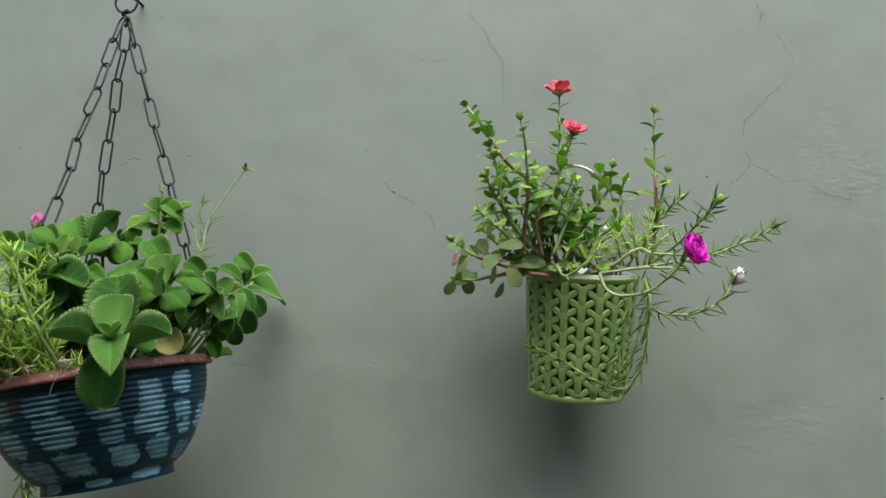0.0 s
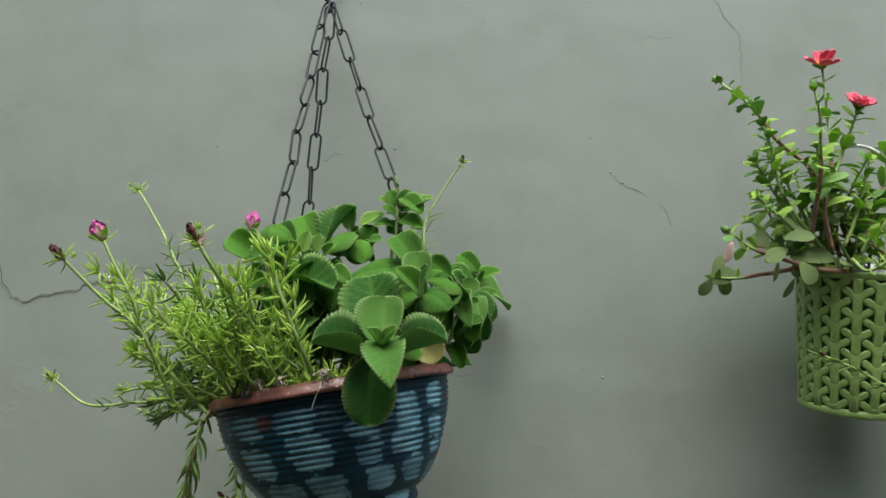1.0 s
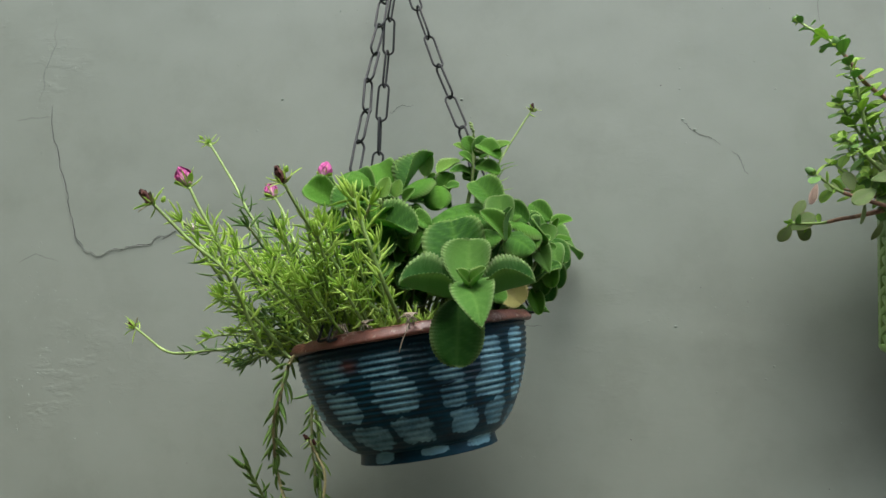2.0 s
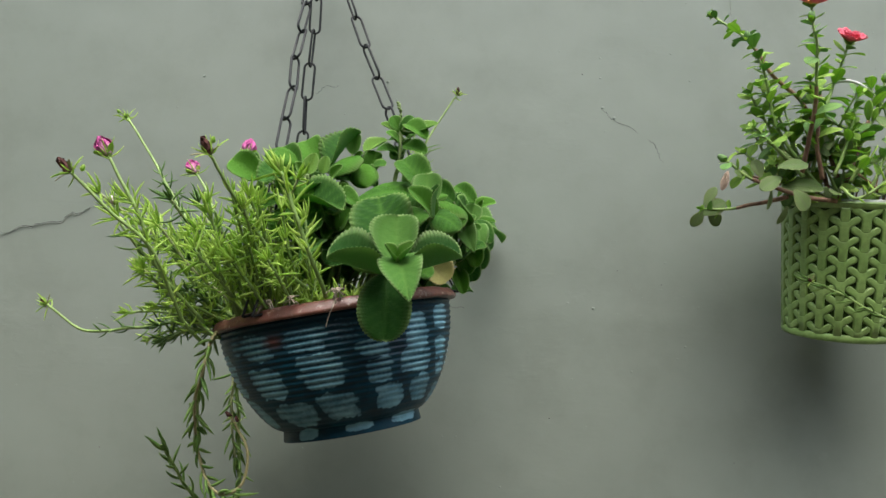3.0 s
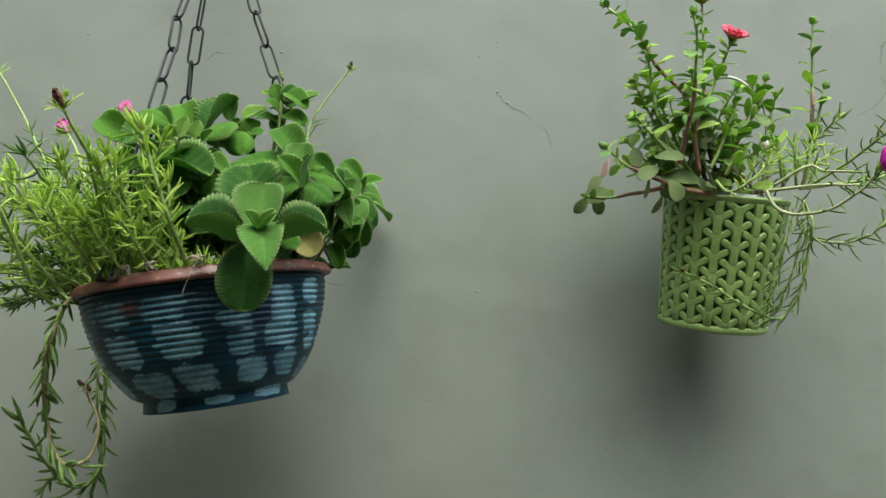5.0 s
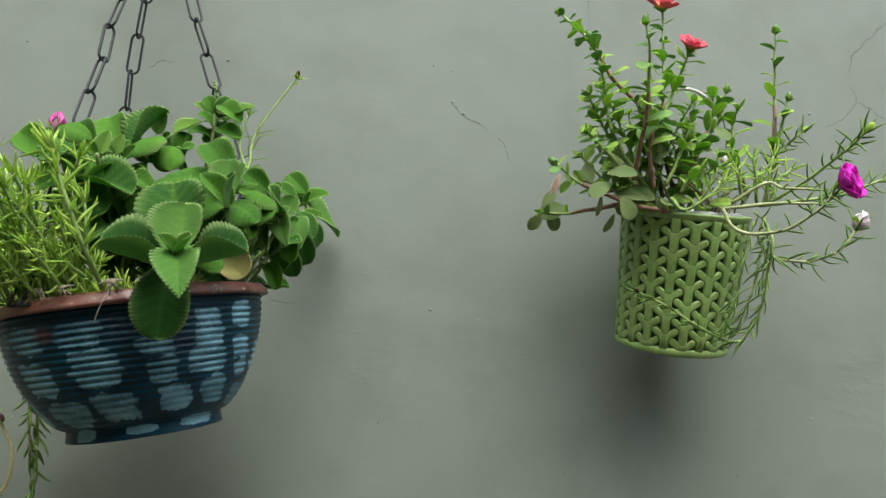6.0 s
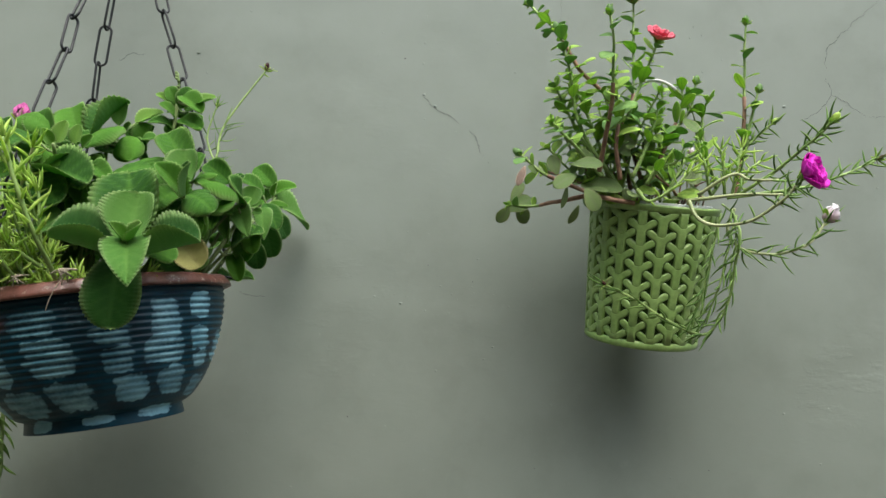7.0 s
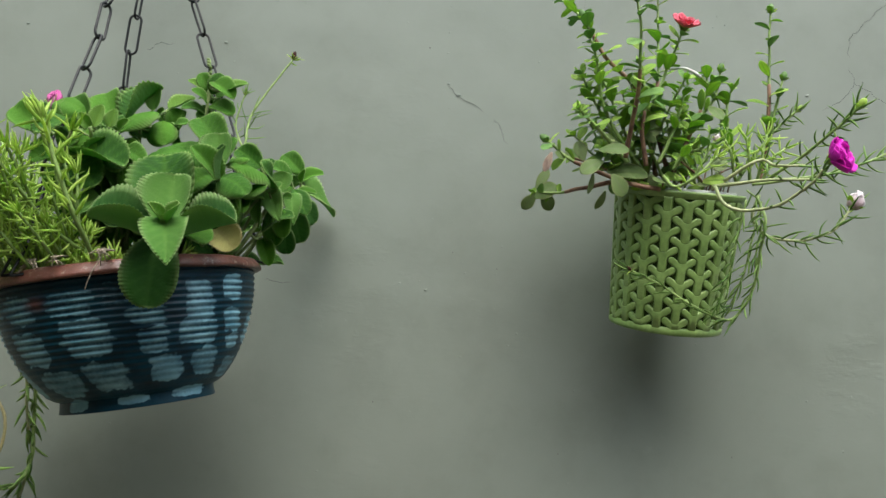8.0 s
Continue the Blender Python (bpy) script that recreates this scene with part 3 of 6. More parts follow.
def link_mesh(length, width, wire):
    """A straight-sided chain link, its length along z."""
    pts, n = [], 8
    half = length / 2 - width / 2
    for k in range(n + 1):
        a = math.pi * k / n
        pts.append(Vector((width / 2 * math.cos(a), 0, half + width / 2 * math.sin(a))))
    for k in range(n + 1):
        a = math.pi + math.pi * k / n
        pts.append(Vector((width / 2 * math.cos(a), 0, -half + width / 2 * math.sin(a))))
    sides, verts, faces = 8, [], []
    total = len(pts)
    for i, p in enumerate(pts):
        t = (pts[(i + 1) % total] - pts[i - 1]).normalized()
        u, v = Vector((0, 1, 0)), t.cross(Vector((0, 1, 0)))
        for k in range(sides):
            a = 2 * math.pi * k / sides
            verts.append(p + (u * math.cos(a) + v * math.sin(a)) * wire)
    for i in range(total):
        for k in range(sides):
            j, i2 = (k + 1) % sides, (i + 1) % total
            faces.append((i * sides + k, i * sides + j, i2 * sides + j, i2 * sides + k))
    return data_mesh("link", verts, faces, M_CHAIN)


LINK = link_mesh(0.0515, 0.0138, 0.00155)


HOOK_WIRE = 0.062


def chain(top, end, flip):
    top, end = Vector(top), Vector(end)
    ob = thing("hanging_chain", end, "thin black steel chain of long oval links holding up the bowl", "chain", "chains of the hanging bowl")
    along = end - top
    count = max(3, round((along.length - HOOK_WIRE) / 0.0465))
    pitch = (along.length - HOOK_WIRE + 0.004) / count
    d = along.normalized()
    for k in range(count):
        mid = top + d * (pitch * (k + 0.5))
        twist = (90 if (k + flip) % 2 else 0) + 28 + random.uniform(-14, 14)
        wiggle = Euler((radians(random.uniform(-4, 4)), radians(random.uniform(-4, 4)), 0)).to_matrix().to_4x4()
        turn = d.to_track_quat("Z", "Y").to_matrix().to_4x4()
        link("link", LINK, ob, Matrix.Translation(mid) @ turn @ wiggle @ pose(0, 0, 0, 0, 0, twist))
    # long double wire that grips the rim
    out = Vector((end.x - BOWL_BASE.x, end.y - BOWL_BASE.y, 0)).normalized()
    across = Vector((-out.y, out.x, 0)) * 0.007
    head = end - d * HOOK_WIRE
    w = spline([end + across - out * 0.006 + Vector((0, 0, -0.004)), end + across + out * 0.006 + Vector((0, 0, -0.006)), end + across + out * 0.004, end + across * 1.1 - d * HOOK_WIRE * 0.45, head + across * 0.5 + d * 0.006, head, head - across * 0.5 + d * 0.006, end - across * 1.1 - d * HOOK_WIRE * 0.45, end - across + out * 0.004, end - across + out * 0.006 + Vector((0, 0, -0.006)), end - across - out * 0.006 + Vector((0, 0, -0.004))], 66)
    link("rim_hook", data_mesh("rim_hook", *tube(w, 0.0014, 8), M_CHAIN), ob, label="long bent wire hook over the rim")
    return ob


def rim_point(deg, lift=0.004, r=0.139):
    return BOWL @ Vector((r * math.cos(radians(deg)), r * math.sin(radians(deg)), 0.1375 + lift))


chain(HOOK + Vector((-0.003, -0.006, -0.018)), rim_point(244), 0)
chain(HOOK + Vector((0.002, 0.004, -0.018)), rim_point(128), 1)
chain(HOOK + Vector((0.005, -0.002, -0.018)), rim_point(14), 1)

hook = thing("wall_hook", (HOOK.x, WALL_Y, HOOK.z + 0.03), "black wire ring on a hook screwed into the wall", "hook")
ring = [HOOK + Vector((0.0165 * math.cos(a), 0.0, 0.010 + 0.0165 * math.sin(a))) for a in [2 * math.pi * k / 28 for k in range(29)]]
link("ring", data_mesh("ring", *tube(ring, 0.0018, 8), M_CHAIN), hook)
arm = spline([(HOOK.x, WALL_Y + 0.01, HOOK.z + 0.034), (HOOK.x, WALL_Y - 0.02, HOOK.z + 0.032), (HOOK.x, HOOK.y - 0.006, HOOK.z + 0.024), (HOOK.x, HOOK.y - 0.010, HOOK.z + 0.036)], 18)
link("hook_arm", data_mesh("hook_arm", *tube(arm, 0.0024, 8), M_CHAIN), hook)
clasp = spline([HOOK + Vector((0.004, 0, -0.002)), HOOK + Vector((-0.004, -0.002, -0.008)), HOOK + Vector((0.003, 0.002, -0.016)), HOOK + Vector((0.0, 0, -0.028))], 16)
link("clasp", data_mesh("clasp", *tube(clasp, lambda s: 0.0032 - 0.001 * s, 8), M_CHAIN), hook)


# ---------------------------------------------------------------- leaves, buds and flowers
def mint_leaf_mesh(cup, bend, fold, broad, rise=0.55, fall=0.50, teeth=11, material=None, curl=0.0, quilt=0.7):
    """A thick, scalloped leaf one unit long; rise and fall shape its outline towards the foot and the tip."""
    nu, nv = 92, 12
    peak = (rise / (rise + fall)) ** rise * (fall / (rise + fall)) ** fall
    us = [0.5 - 0.5 * math.cos(math.pi * (0.06 + 0.94 * i / nu)) for i in range(nu + 1)]
    half = [max(0.012, broad * max(u, 1e-4) ** rise * max(1 - u, 0.0) ** fall / peak) for u in us]
    arc = [0.0]
    for i in range(nu):
        arc.append(arc[-1] + math.hypot(half[i + 1] - half[i], us[i + 1] - us[i]))
    top, low, tones = [], [], []
    for i, (u, w) in enumerate(zip(us, half)):
        du = us[min(i + 1, nu)] - us[max(i - 1, 0)]
        dw = half[min(i + 1, nu)] - half[max(i - 1, 0)]
        ln = math.hypot(du, dw) or 1.0
        out_x, out_y = du / ln, -dw / ln
        scallop = abs(math.sin(math.pi * teeth * 1.45 * arc[i] / arc[-1])) ** 0.7
        push = (0.027 * scallop - 0.009) * min(1.0, u / 0.10)
        for j in range(nv + 1):
            v = -1 + 2 * j / nv
            edge = abs(v) ** 5
            x = v * w + math.copysign(out_x * push * edge, v)
            y = u + out_y * push * edge
            vein = math.exp(-((abs(v)) / 0.06) ** 2)
            ribs = math.exp(-((((u * 6.5 - abs(v) * 1.6) % 1.0) - 0.5) / 0.12) ** 2) * (1 - abs(v) ** 4) * (abs(v) > 0.06)
            z = cup * (abs(x) / broad) ** 2 * 0.45 * broad / 0.42 + fold * (math.sqrt(x * x + 0.0009) - 0.03)
            z += -0.016 * vein + 0.024 * quilt * (1 - ribs) * (1 - abs(v) ** 6) + 0.020 * scallop * edge
            z += 0.022 * math.sin(u * 9.0 + 2.0 * v) * abs(v) ** 2 + curl * w * abs(v) ** 3.5
            a = bend * y
            k = bend if abs(bend) > 1e-3 else 1e-3
            yy, zz = math.sin(a) / k, -(1 - math.cos(a)) / k
            top.append(Vector((x, yy + math.sin(a) * z, zz + math.cos(a) * z)))
            thick = 0.022 * (1 - abs(v) ** 4) + 0.016
            low.append(Vector((x * 0.985, yy + math.sin(a) * (z - thick), zz + math.cos(a) * (z - thick))))
            rim = max(0.0, (abs(v) - 0.80) / 0.20) * (0.55 + 0.45 * scallop)
            rim = max(rim, max(0.0, (u - 0.965) / 0.035))
            tones.append((min(1.0, rim) * 0.85, min(1.0, vein * 0.50 + ribs * 0.38)))
    n, row = (nu + 1) * (nv + 1), nv + 1
    faces = []
    for i in range(nu):
        for j in range(nv):
            a, b, c, d = i * row + j, i * row + j + 1, (i + 1) * row + j + 1, (i + 1) * row + j
            faces += [(a, b, c, d), (n + d, n + c, n + b, n + a)]
    for i in range(nu):
        a, d = i * row, (i + 1) * row
        faces += [(a, d, n + d, n + a), (d + nv, a + nv, n + a + nv, n + d + nv)]
    for j in range(nv):
        faces += [(j + 1, j, n + j, n + j + 1), (nu * row + j, nu * row + j + 1, n + nu * row + j + 1, n + nu * row + j)]
    me = data_mesh("leaf", top + low, faces, material or M_MINT)
    tone(me, tones + [(r, g * 0.6, 1.0) for r, g in tones])
    return me, bend


MINT = {
    "oval": mint_leaf_mesh(0.45, 0.65, 0.10, 0.42, curl=-0.30),
    "round": mint_leaf_mesh(0.50, 0.35, 0.08, 0.45, 0.50, 0.40, 12, curl=-0.10),
    "cup": mint_leaf_mesh(0.75, -0.45, 0.12, 0.45, 0.48, 0.36, 13, M_MINT_PALE, quilt=0.4),
    "dome": mint_leaf_mesh(-0.10, 1.15, 0.10, 0.42, 0.55, 0.50, 13, curl=-0.45),
    "fold": mint_leaf_mesh(0.15, 0.45, 0.85, 0.30, 0.50, 0.62, 10, curl=-0.25),
    "trough": mint_leaf_mesh(0.30, 0.25, 0.85, 0.32, 0.50, 0.45, 14, curl=-0.15),
    "trough_dark": mint_leaf_mesh(0.40, 0.10, 0.55, 0.48, 0.50, 0.42, 16, M_MINT_DARK, quilt=0.4),
    "spear": mint_leaf_mesh(0.25, 0.55, 0.30, 0.37, 0.30, 0.95, 12, M_MINT_PALE, -0.20, 0.5),
    "droop": mint_leaf_mesh(0.20, 0.40, 0.04, 0.41, 0.50, 0.46, 18, M_MINT_DARK, -0.15, 0.25),
    "young": mint_leaf_mesh(0.30, -0.10, 0.55, 0.25, 0.45, 0.60, 8, M_MINT_YOUNG),
    "old": mint_leaf_mesh(0.35, 0.9, 0.15, 0.46, 0.50, 0.45, 10, M_MINT_OLD),
}


def oval_leaf_mesh(broad, bend, material):
    """A fleshy spoon-shaped purslane leaf one unit long."""
    nu, nv = 14, 8
    verts, faces, tones = [], [], []
    for side in (1, -1):
        for i in range(nu + 1):
            u = i / nu
            w = broad * math.sin(math.pi * min(1.0, u ** 1.35 * 0.97 + 0.02)) ** 0.62 + 0.018
            for j in range(nv + 1):
                v = -1 + 2 * j / nv
                z = 0.10 * v * v * w - 0.012 * math.exp(-(v / 0.15) ** 2) * side + side * 0.022 * (1 - v * v) ** 0.5
                a = bend * u
                yy, zz = math.sin(a) / bend, -(1 - math.cos(a)) / bend
                verts.append((w * v, yy + math.sin(a) * z, zz + math.cos(a) * z))
                tones.append((max(0.0, (abs(v) - 0.8) / 0.2) * 0.6, math.exp(-(v / 0.12) ** 2) * 0.5))
    row, n = nv + 1, (nu + 1) * (nv + 1)
    for i in range(nu):
        for j in range(nv):
            a, b, c, d = i * row + j, i * row + j + 1, (i + 1) * row + j + 1, (i + 1) * row + j
            faces += [(a, b, c, d), (n + d, n + c, n + b, n + a)]
        a, d = i * row, (i + 1) * row
        faces += [(a, d, n + d, n + a), (d + nv, a + nv, n + a + nv, n + d + nv)]
    for j in range(nv):
        faces.append((nu * row + j, nu * row + j + 1, n + nu * row + j + 1, n + nu * row + j))
    me = data_mesh("leaf", verts, faces, material)
    tone(me, tones)
    return me


OVAL = [oval_leaf_mesh(0.28, 0.4, M_PURSLANE), oval_leaf_mesh(0.36, 0.7, M_PURSLANE), oval_leaf_mesh(0.22, -0.3, M_PURSLANE), oval_leaf_mesh(0.34, 0.5, M_PURSLANE_BLUE)]
OVAL_OLD = [oval_leaf_mesh(0.30, 0.5, M_PURSLANE_OLD), oval_leaf_mesh(0.24, 0.3, M_PURSLANE_OLD)]
ROUND = oval_leaf_mesh(0.35, 0.4, M_PURSLANE_OLD)


def needle_shape(bend, sides=5, rings=5):
    """A fleshy needle leaf one unit long, thickness 1 at its middle."""
    verts, faces = [], []
    for i in range(rings + 1):
        u = i / rings
        a = bend * u
        c = Vector((0, math.sin(a) / bend, (1 - math.cos(a)) / bend))
        r = (0.62, 0.95, 1.0, 0.92, 0.66, 0.12)[i]
        for k in range(sides):
            t = 2 * math.pi * k / sides
            verts.append((r * math.cos(t), c.y, c.z, r * math.sin(t)))
    for i in range(rings):
        for k in range(sides):
            j = (k + 1) % sides
            faces.append((i * sides + k, i * sides + j, (i + 1) * sides + j, (i + 1) * sides + k))
    faces.append(tuple(range(rings * sides, (rings + 1) * sides)))
    return verts, faces


SHAPES = [needle_shape(b) for b in (0.25, 0.6, 1.0, -0.35)]


def needle_verts(shape, length, thick):
    return [Vector((x * thick, y * length, z * length + h * thick)) for x, y, z, h in SHAPES[shape][0]]


NEEDLES = {}


def needle_mesh(shape, material, slim):
    """A needle 16 mm long; slim is its thickness over its length."""
    key = (shape, material.name, round(slim, 2))
    if key not in NEEDLES:
        NEEDLES[key] = data_mesh("leaf", needle_verts(shape, 0.016, 0.016 * max(0.012, key[2])), SHAPES[shape][1], material)
    return NEEDLES[key]


def petal_mesh(material, notch=0.1, broad=0.5, cup=0.3, ruffle=0.05, taper=0.0):
    nu, nv = 12, 12
    verts, faces, tones = [], [], []
    for side in (1, -1):
        for i in range(nu + 1):
            u = i / nu
            for j in range(nv + 1):
                v = -1 + 2 * j / nv
                w = broad * math.sin(math.pi * min(1.0, 0.06 + u * 0.62)) ** 0.8 * (1 - taper * u**3)
                y = u * (1 - notch * math.exp(-(v / 0.22) ** 2) - 0.22 * abs(v) ** 2.5 * u)
                z = cup * (u ** 2 * 0.5 + v * v * w * 0.7) + ruffle * u * math.sin(v * 7 + u * 3) + side * 0.012
                verts.append((w * v, y, z))
                tones.append((min(1.0, max(0.0, (u - 0.16) / 0.36)), 0.0))
    row, n = nv + 1, (nu + 1) * (nv + 1)
    for i in range(nu):
        for j in range(nv):
            a, b, c, d = i * row + j, i * row + j + 1, (i + 1) * row + j + 1, (i + 1) * row + j
            faces += [(a, b, c, d), (n + d, n + c, n + b, n + a)]
        a, d = i * row, (i + 1) * row
        faces += [(a, d, n + d, n + a), (d + nv, a + nv, n + a + nv, n + d + nv)]
    for j in range(nv):
        faces.append((nu * row + j, nu * row + j + 1, n + nu * row + j + 1, n + nu * row + j))
    me = data_mesh("petal", verts, faces, material)
    tone(me, tones)
    return me


P_RED = petal_mesh(M_RED, 0.16, 0.52, 0.25, 0.06)
P_MAGENTA = petal_mesh(M_MAGENTA, 0.10, 0.72, 0.42, 0.07)
P_PINK = petal_mesh(M_PINK, 0.0, 0.50, 0.62, 0.05, 0.55)
P_WHITE = petal_mesh(M_WHITE_PETAL, 0.0, 0.54, 0.62, 0.06, 0.45)
SEPAL = oval_leaf_mesh(0.20, -0.6, M_NEEDLE)
SEPAL_DRY = oval_leaf_mesh(0.16, -0.5, M_STEM_BROWN_PALE)


def around(axis):
    """Two directions square to an axis."""
    a = Vector(axis).normalized()
    u = a.orthogonal().normalized()
    return a, u, a.cross(u)


def bud_core(length, radius, material, wrinkle=0.0, lobes=0):
    """A bud's body: a pointed egg, spirally lobed where petals wrap it, crumpled where it has withered."""
    prof = [(0.30, 0.0), (0.62, 0.08), (0.85, 0.20), (1.0, 0.40), (0.97, 0.58), (0.84, 0.74), (0.62, 0.87), (0.36, 0.96), (0.05, 1.0)]
    seg, verts, faces, tones = 20, [], [], []
    for r, z in prof:
        for k in range(seg):
            a = 2 * math.pi * k / seg
            q = r * radius * (1 + (0.30 * abs(math.sin(lobes * a / 2 + 2.6 * z)) ** 0.7 - 0.16 if lobes else 0.0))
            j = Vector((random.uniform(-1, 1), random.uniform(-1, 1), random.uniform(-1, 1))) * wrinkle * radius
            verts.append(Vector((q * math.cos(a), q * math.sin(a), z * length)) + j)
            tones.append((min(1.0, max(0.0, z * 1.5 - 0.2)) * (1 if not lobes else 0.55 + 0.45 * abs(math.sin(lobes * a / 2 + 2.6 * z))), 0.0))
    for i in range(len(prof) - 1):
        for k in range(seg):
            j = (k + 1) % seg
            faces.append((i * seg + k, i * seg + j, (i + 1) * seg + j, (i + 1) * seg + k))
    faces.append(tuple(range((len(prof) - 1) * seg, len(prof) * seg)))
    me = data_mesh("bud", verts, faces, material)
    tone(me, tones)
    return me


def stand(place, axis):
    return Matrix.Translation(place) @ Vector(axis).to_track_quat("Z", "Y").to_matrix().to_4x4()


def closed_bud(owner, place, axis, length, kind):
    """A closed bud: wrapped petals or a withered core, with green sepals at its foot."""
    a, u, v = around(axis)
    place = Vector(place)
    mats = {"pink": M_PINK, "white": M_WHITE_PETAL, "dry": M_DRY, "green": M_NEEDLE, "leafy": M_PURSLANE_BLUE}
    words = {"pink": "closed pink flower bud", "white": "white flower bud about to open", "dry": "withered dark brown flower", "green": "closed pale green bud", "leafy": "closed green bud among small leaves"}
    wide = {"pink": 0.30, "white": 0.42, "dry": 0.24, "green": 0.32, "leafy": 0.34}[kind]
    lobes = 5 if kind in ("pink", "white") else 0
    head = link("bud", bud_core(length, length * wide, mats[kind], 0.42 if kind == "dry" else 0.0, lobes), owner, stand(place, a), words[kind])
    for k in range(6 if lobes else 0):
        t = 2 * math.pi * k / 6 + random.uniform(-0.2, 0.2)
        e, ti = u * math.cos(t) + v * math.sin(t), radians(82 + 8 * (k % 2) + random.uniform(-4, 4))
        link("petal", P_PINK if kind == "pink" else P_WHITE, head, aim(place + e * length * 0.20 + a * length * 0.05, e * math.cos(ti) + a * math.sin(ti), a * math.cos(ti) - e * math.sin(ti), length * random.uniform(0.95, 1.15), 0.98))
    for k in range(5 if kind == "dry" else 3):
        t = 2 * math.pi * k / (5 if kind == "dry" else 3) + 0.9
        e = u * math.cos(t) + v * math.sin(t)
        out, ln, slim = (1.4, 1.25, 0.45) if kind == "dry" else (0.50, 0.62, 1.3)
        link("sepal", SEPAL_DRY if kind == "dry" and k % 2 else SEPAL, head, aim(place - a * length * 0.05 + e * length * wide * 0.3, a * 0.9 + e * out, e, length * ln * random.uniform(0.85, 1.15), slim))
    return head


def open_flower(owner, place, axis, size, mesh, rings, label):
    a, u, v = around(axis)
    place = Vector(place)
    head = link("flower", bud_core(size * 0.34, size * 0.13, M_STAMEN, 0.3), owner, stand(place, a), label)
    for ring, (count, tilt, scale) in enumerate(rings):
        for k in range(count):
            t = 2 * math.pi * (k + 0.37 * ring) / count + random.uniform(-0.12, 0.12)
            e = u * math.cos(t) + v * math.sin(t)
            ti = radians(tilt + random.uniform(-8, 8))
            link("petal", mesh, head, aim(place + e * size * 0.04, e * math.cos(ti) + a * math.sin(ti), a * math.cos(ti) - e * math.sin(ti), size * scale * random.uniform(0.92, 1.08)))
    for k in range(3):
        t = 2 * math.pi * k / 3
        e = u * math.cos(t) + v * math.sin(t)
        link("sepal", SEPAL, head, aim(place - a * size * 0.25, a + e * 0.45, e, size * 0.55, 1.3))
    return head


class Needles:
    """Gathers needle leaves that are joined into one mesh."""

    def __init__(self):
        self.verts, self.faces = [], []

    def add(self, m, shape, length, thick):
        b = len(self.verts)
        self.verts += [m @ p for p in needle_verts(shape, length, thick)]
        self.faces += [tuple(b + i for i in f) for f in SHAPES[shape][1]]

    def finish(self, owner, material, label):
        tagged(link("needle_leaves", data_mesh("needle_leaves", self.verts, self.faces, material), owner, label=label), kind="stuff")


def stem(owner, points, r0, r1, material, n=None, label="", name="stem"):
    """A stem from its foot to its tip. Returns the part and its path."""
    n = n or 8 * (len(points) - 1)
    path = spline(points, n)
    path = [p + Vector((noise.noise(p * 40), noise.noise(p * 40 + Vector((3, 1, 4))), noise.noise(p * 40 + Vector((8, 2, 6))))) * 0.0012 for p in path]
    ob = link(name, data_mesh(name, *tube(path, lambda s: r0 + (r1 - r0) * s, 7, 0.05), material), owner, label=label)
    return ob, path


def needles_on(ob, path, start, step, length, bag=None, material=None, spread=52, thick=0.00115, crowd=6, side=None, stop=1.0):
    """Needle leaves round a stem from start (0 to 1) to its tip, and a tuft at the tip."""
    fr = frames(path)
    total = sum((b - a).length for a, b in zip(path, path[1:]))
    count = max(2, int(total * (1 - start) / step))
    turn = random.uniform(0, 6)
    for k in range(count + crowd):
        s = start + (stop - start) * min(1.0, (k + random.random() * 0.6) / count)
        i = min(int(s * (len(path) - 1)), len(path) - 2)
        f = s * (len(path) - 1) - i
        p = path[i].lerp(path[i + 1], min(f, 1.0))
        t, u, v = fr[i]
        turn += 2.4
        e = u * math.cos(turn) + v * math.sin(turn)
        if side:
            e = (e + Vector(side) * 0.8).normalized()
        op = radians(spread * random.uniform(0.55, 1.45) * (0.55 if k >= count else 1.0))
        d = t * math.cos(op) + e * math.sin(op)
        ln = length * random.uniform(0.6, 1.2)
        m = aim(p + e * 0.0006, d, t - d * t.dot(d) + e * 0.05)
        shape = random.randrange(4)
        if bag:
            bag.add(m, shape, ln, thick * random.uniform(0.8, 1.15))
        else:
            link("leaf", needle_mesh(shape, material, thick / ln), ob, m @ Matrix.Scale(ln / 0.016, 4))


def mint_leaf(ob, kind, foot, tip, face, wide, label=""):
    """A mint leaf from its foot to its tip, its upper side turned to face."""
    me, bend = MINT[kind]
    foot, chord = Vector(foot), Vector(tip) - Vector(foot)
    c, f = chord.normalized(), Vector(face)
    f = (f - c * f.dot(c)).normalized()
    h = bend / 2
    along = c * math.cos(h) + f * math.sin(h)
    size = chord.length * h / math.sin(h)
    deep = Matrix.Diagonal((1, 1, random.uniform(0.8, 1.35) if kind in ("oval", "round", "dome") else 1.0, 1))
    return link("leaf", me, ob, aim(foot, along, f * math.cos(h) - c * math.sin(h), size, wide) @ deep, label)


# ---------------------------------------------------------------- mint in the bowl
mint = thing("mint_plant", BOWL @ Vector((0.03, 0.0, 0.132)), "bushy bright green mint with thick scalloped leaves filling the bowl", "plant")


def bowl_soil(x, y):
    return BOWL @ Vector((x, y, 0.122))


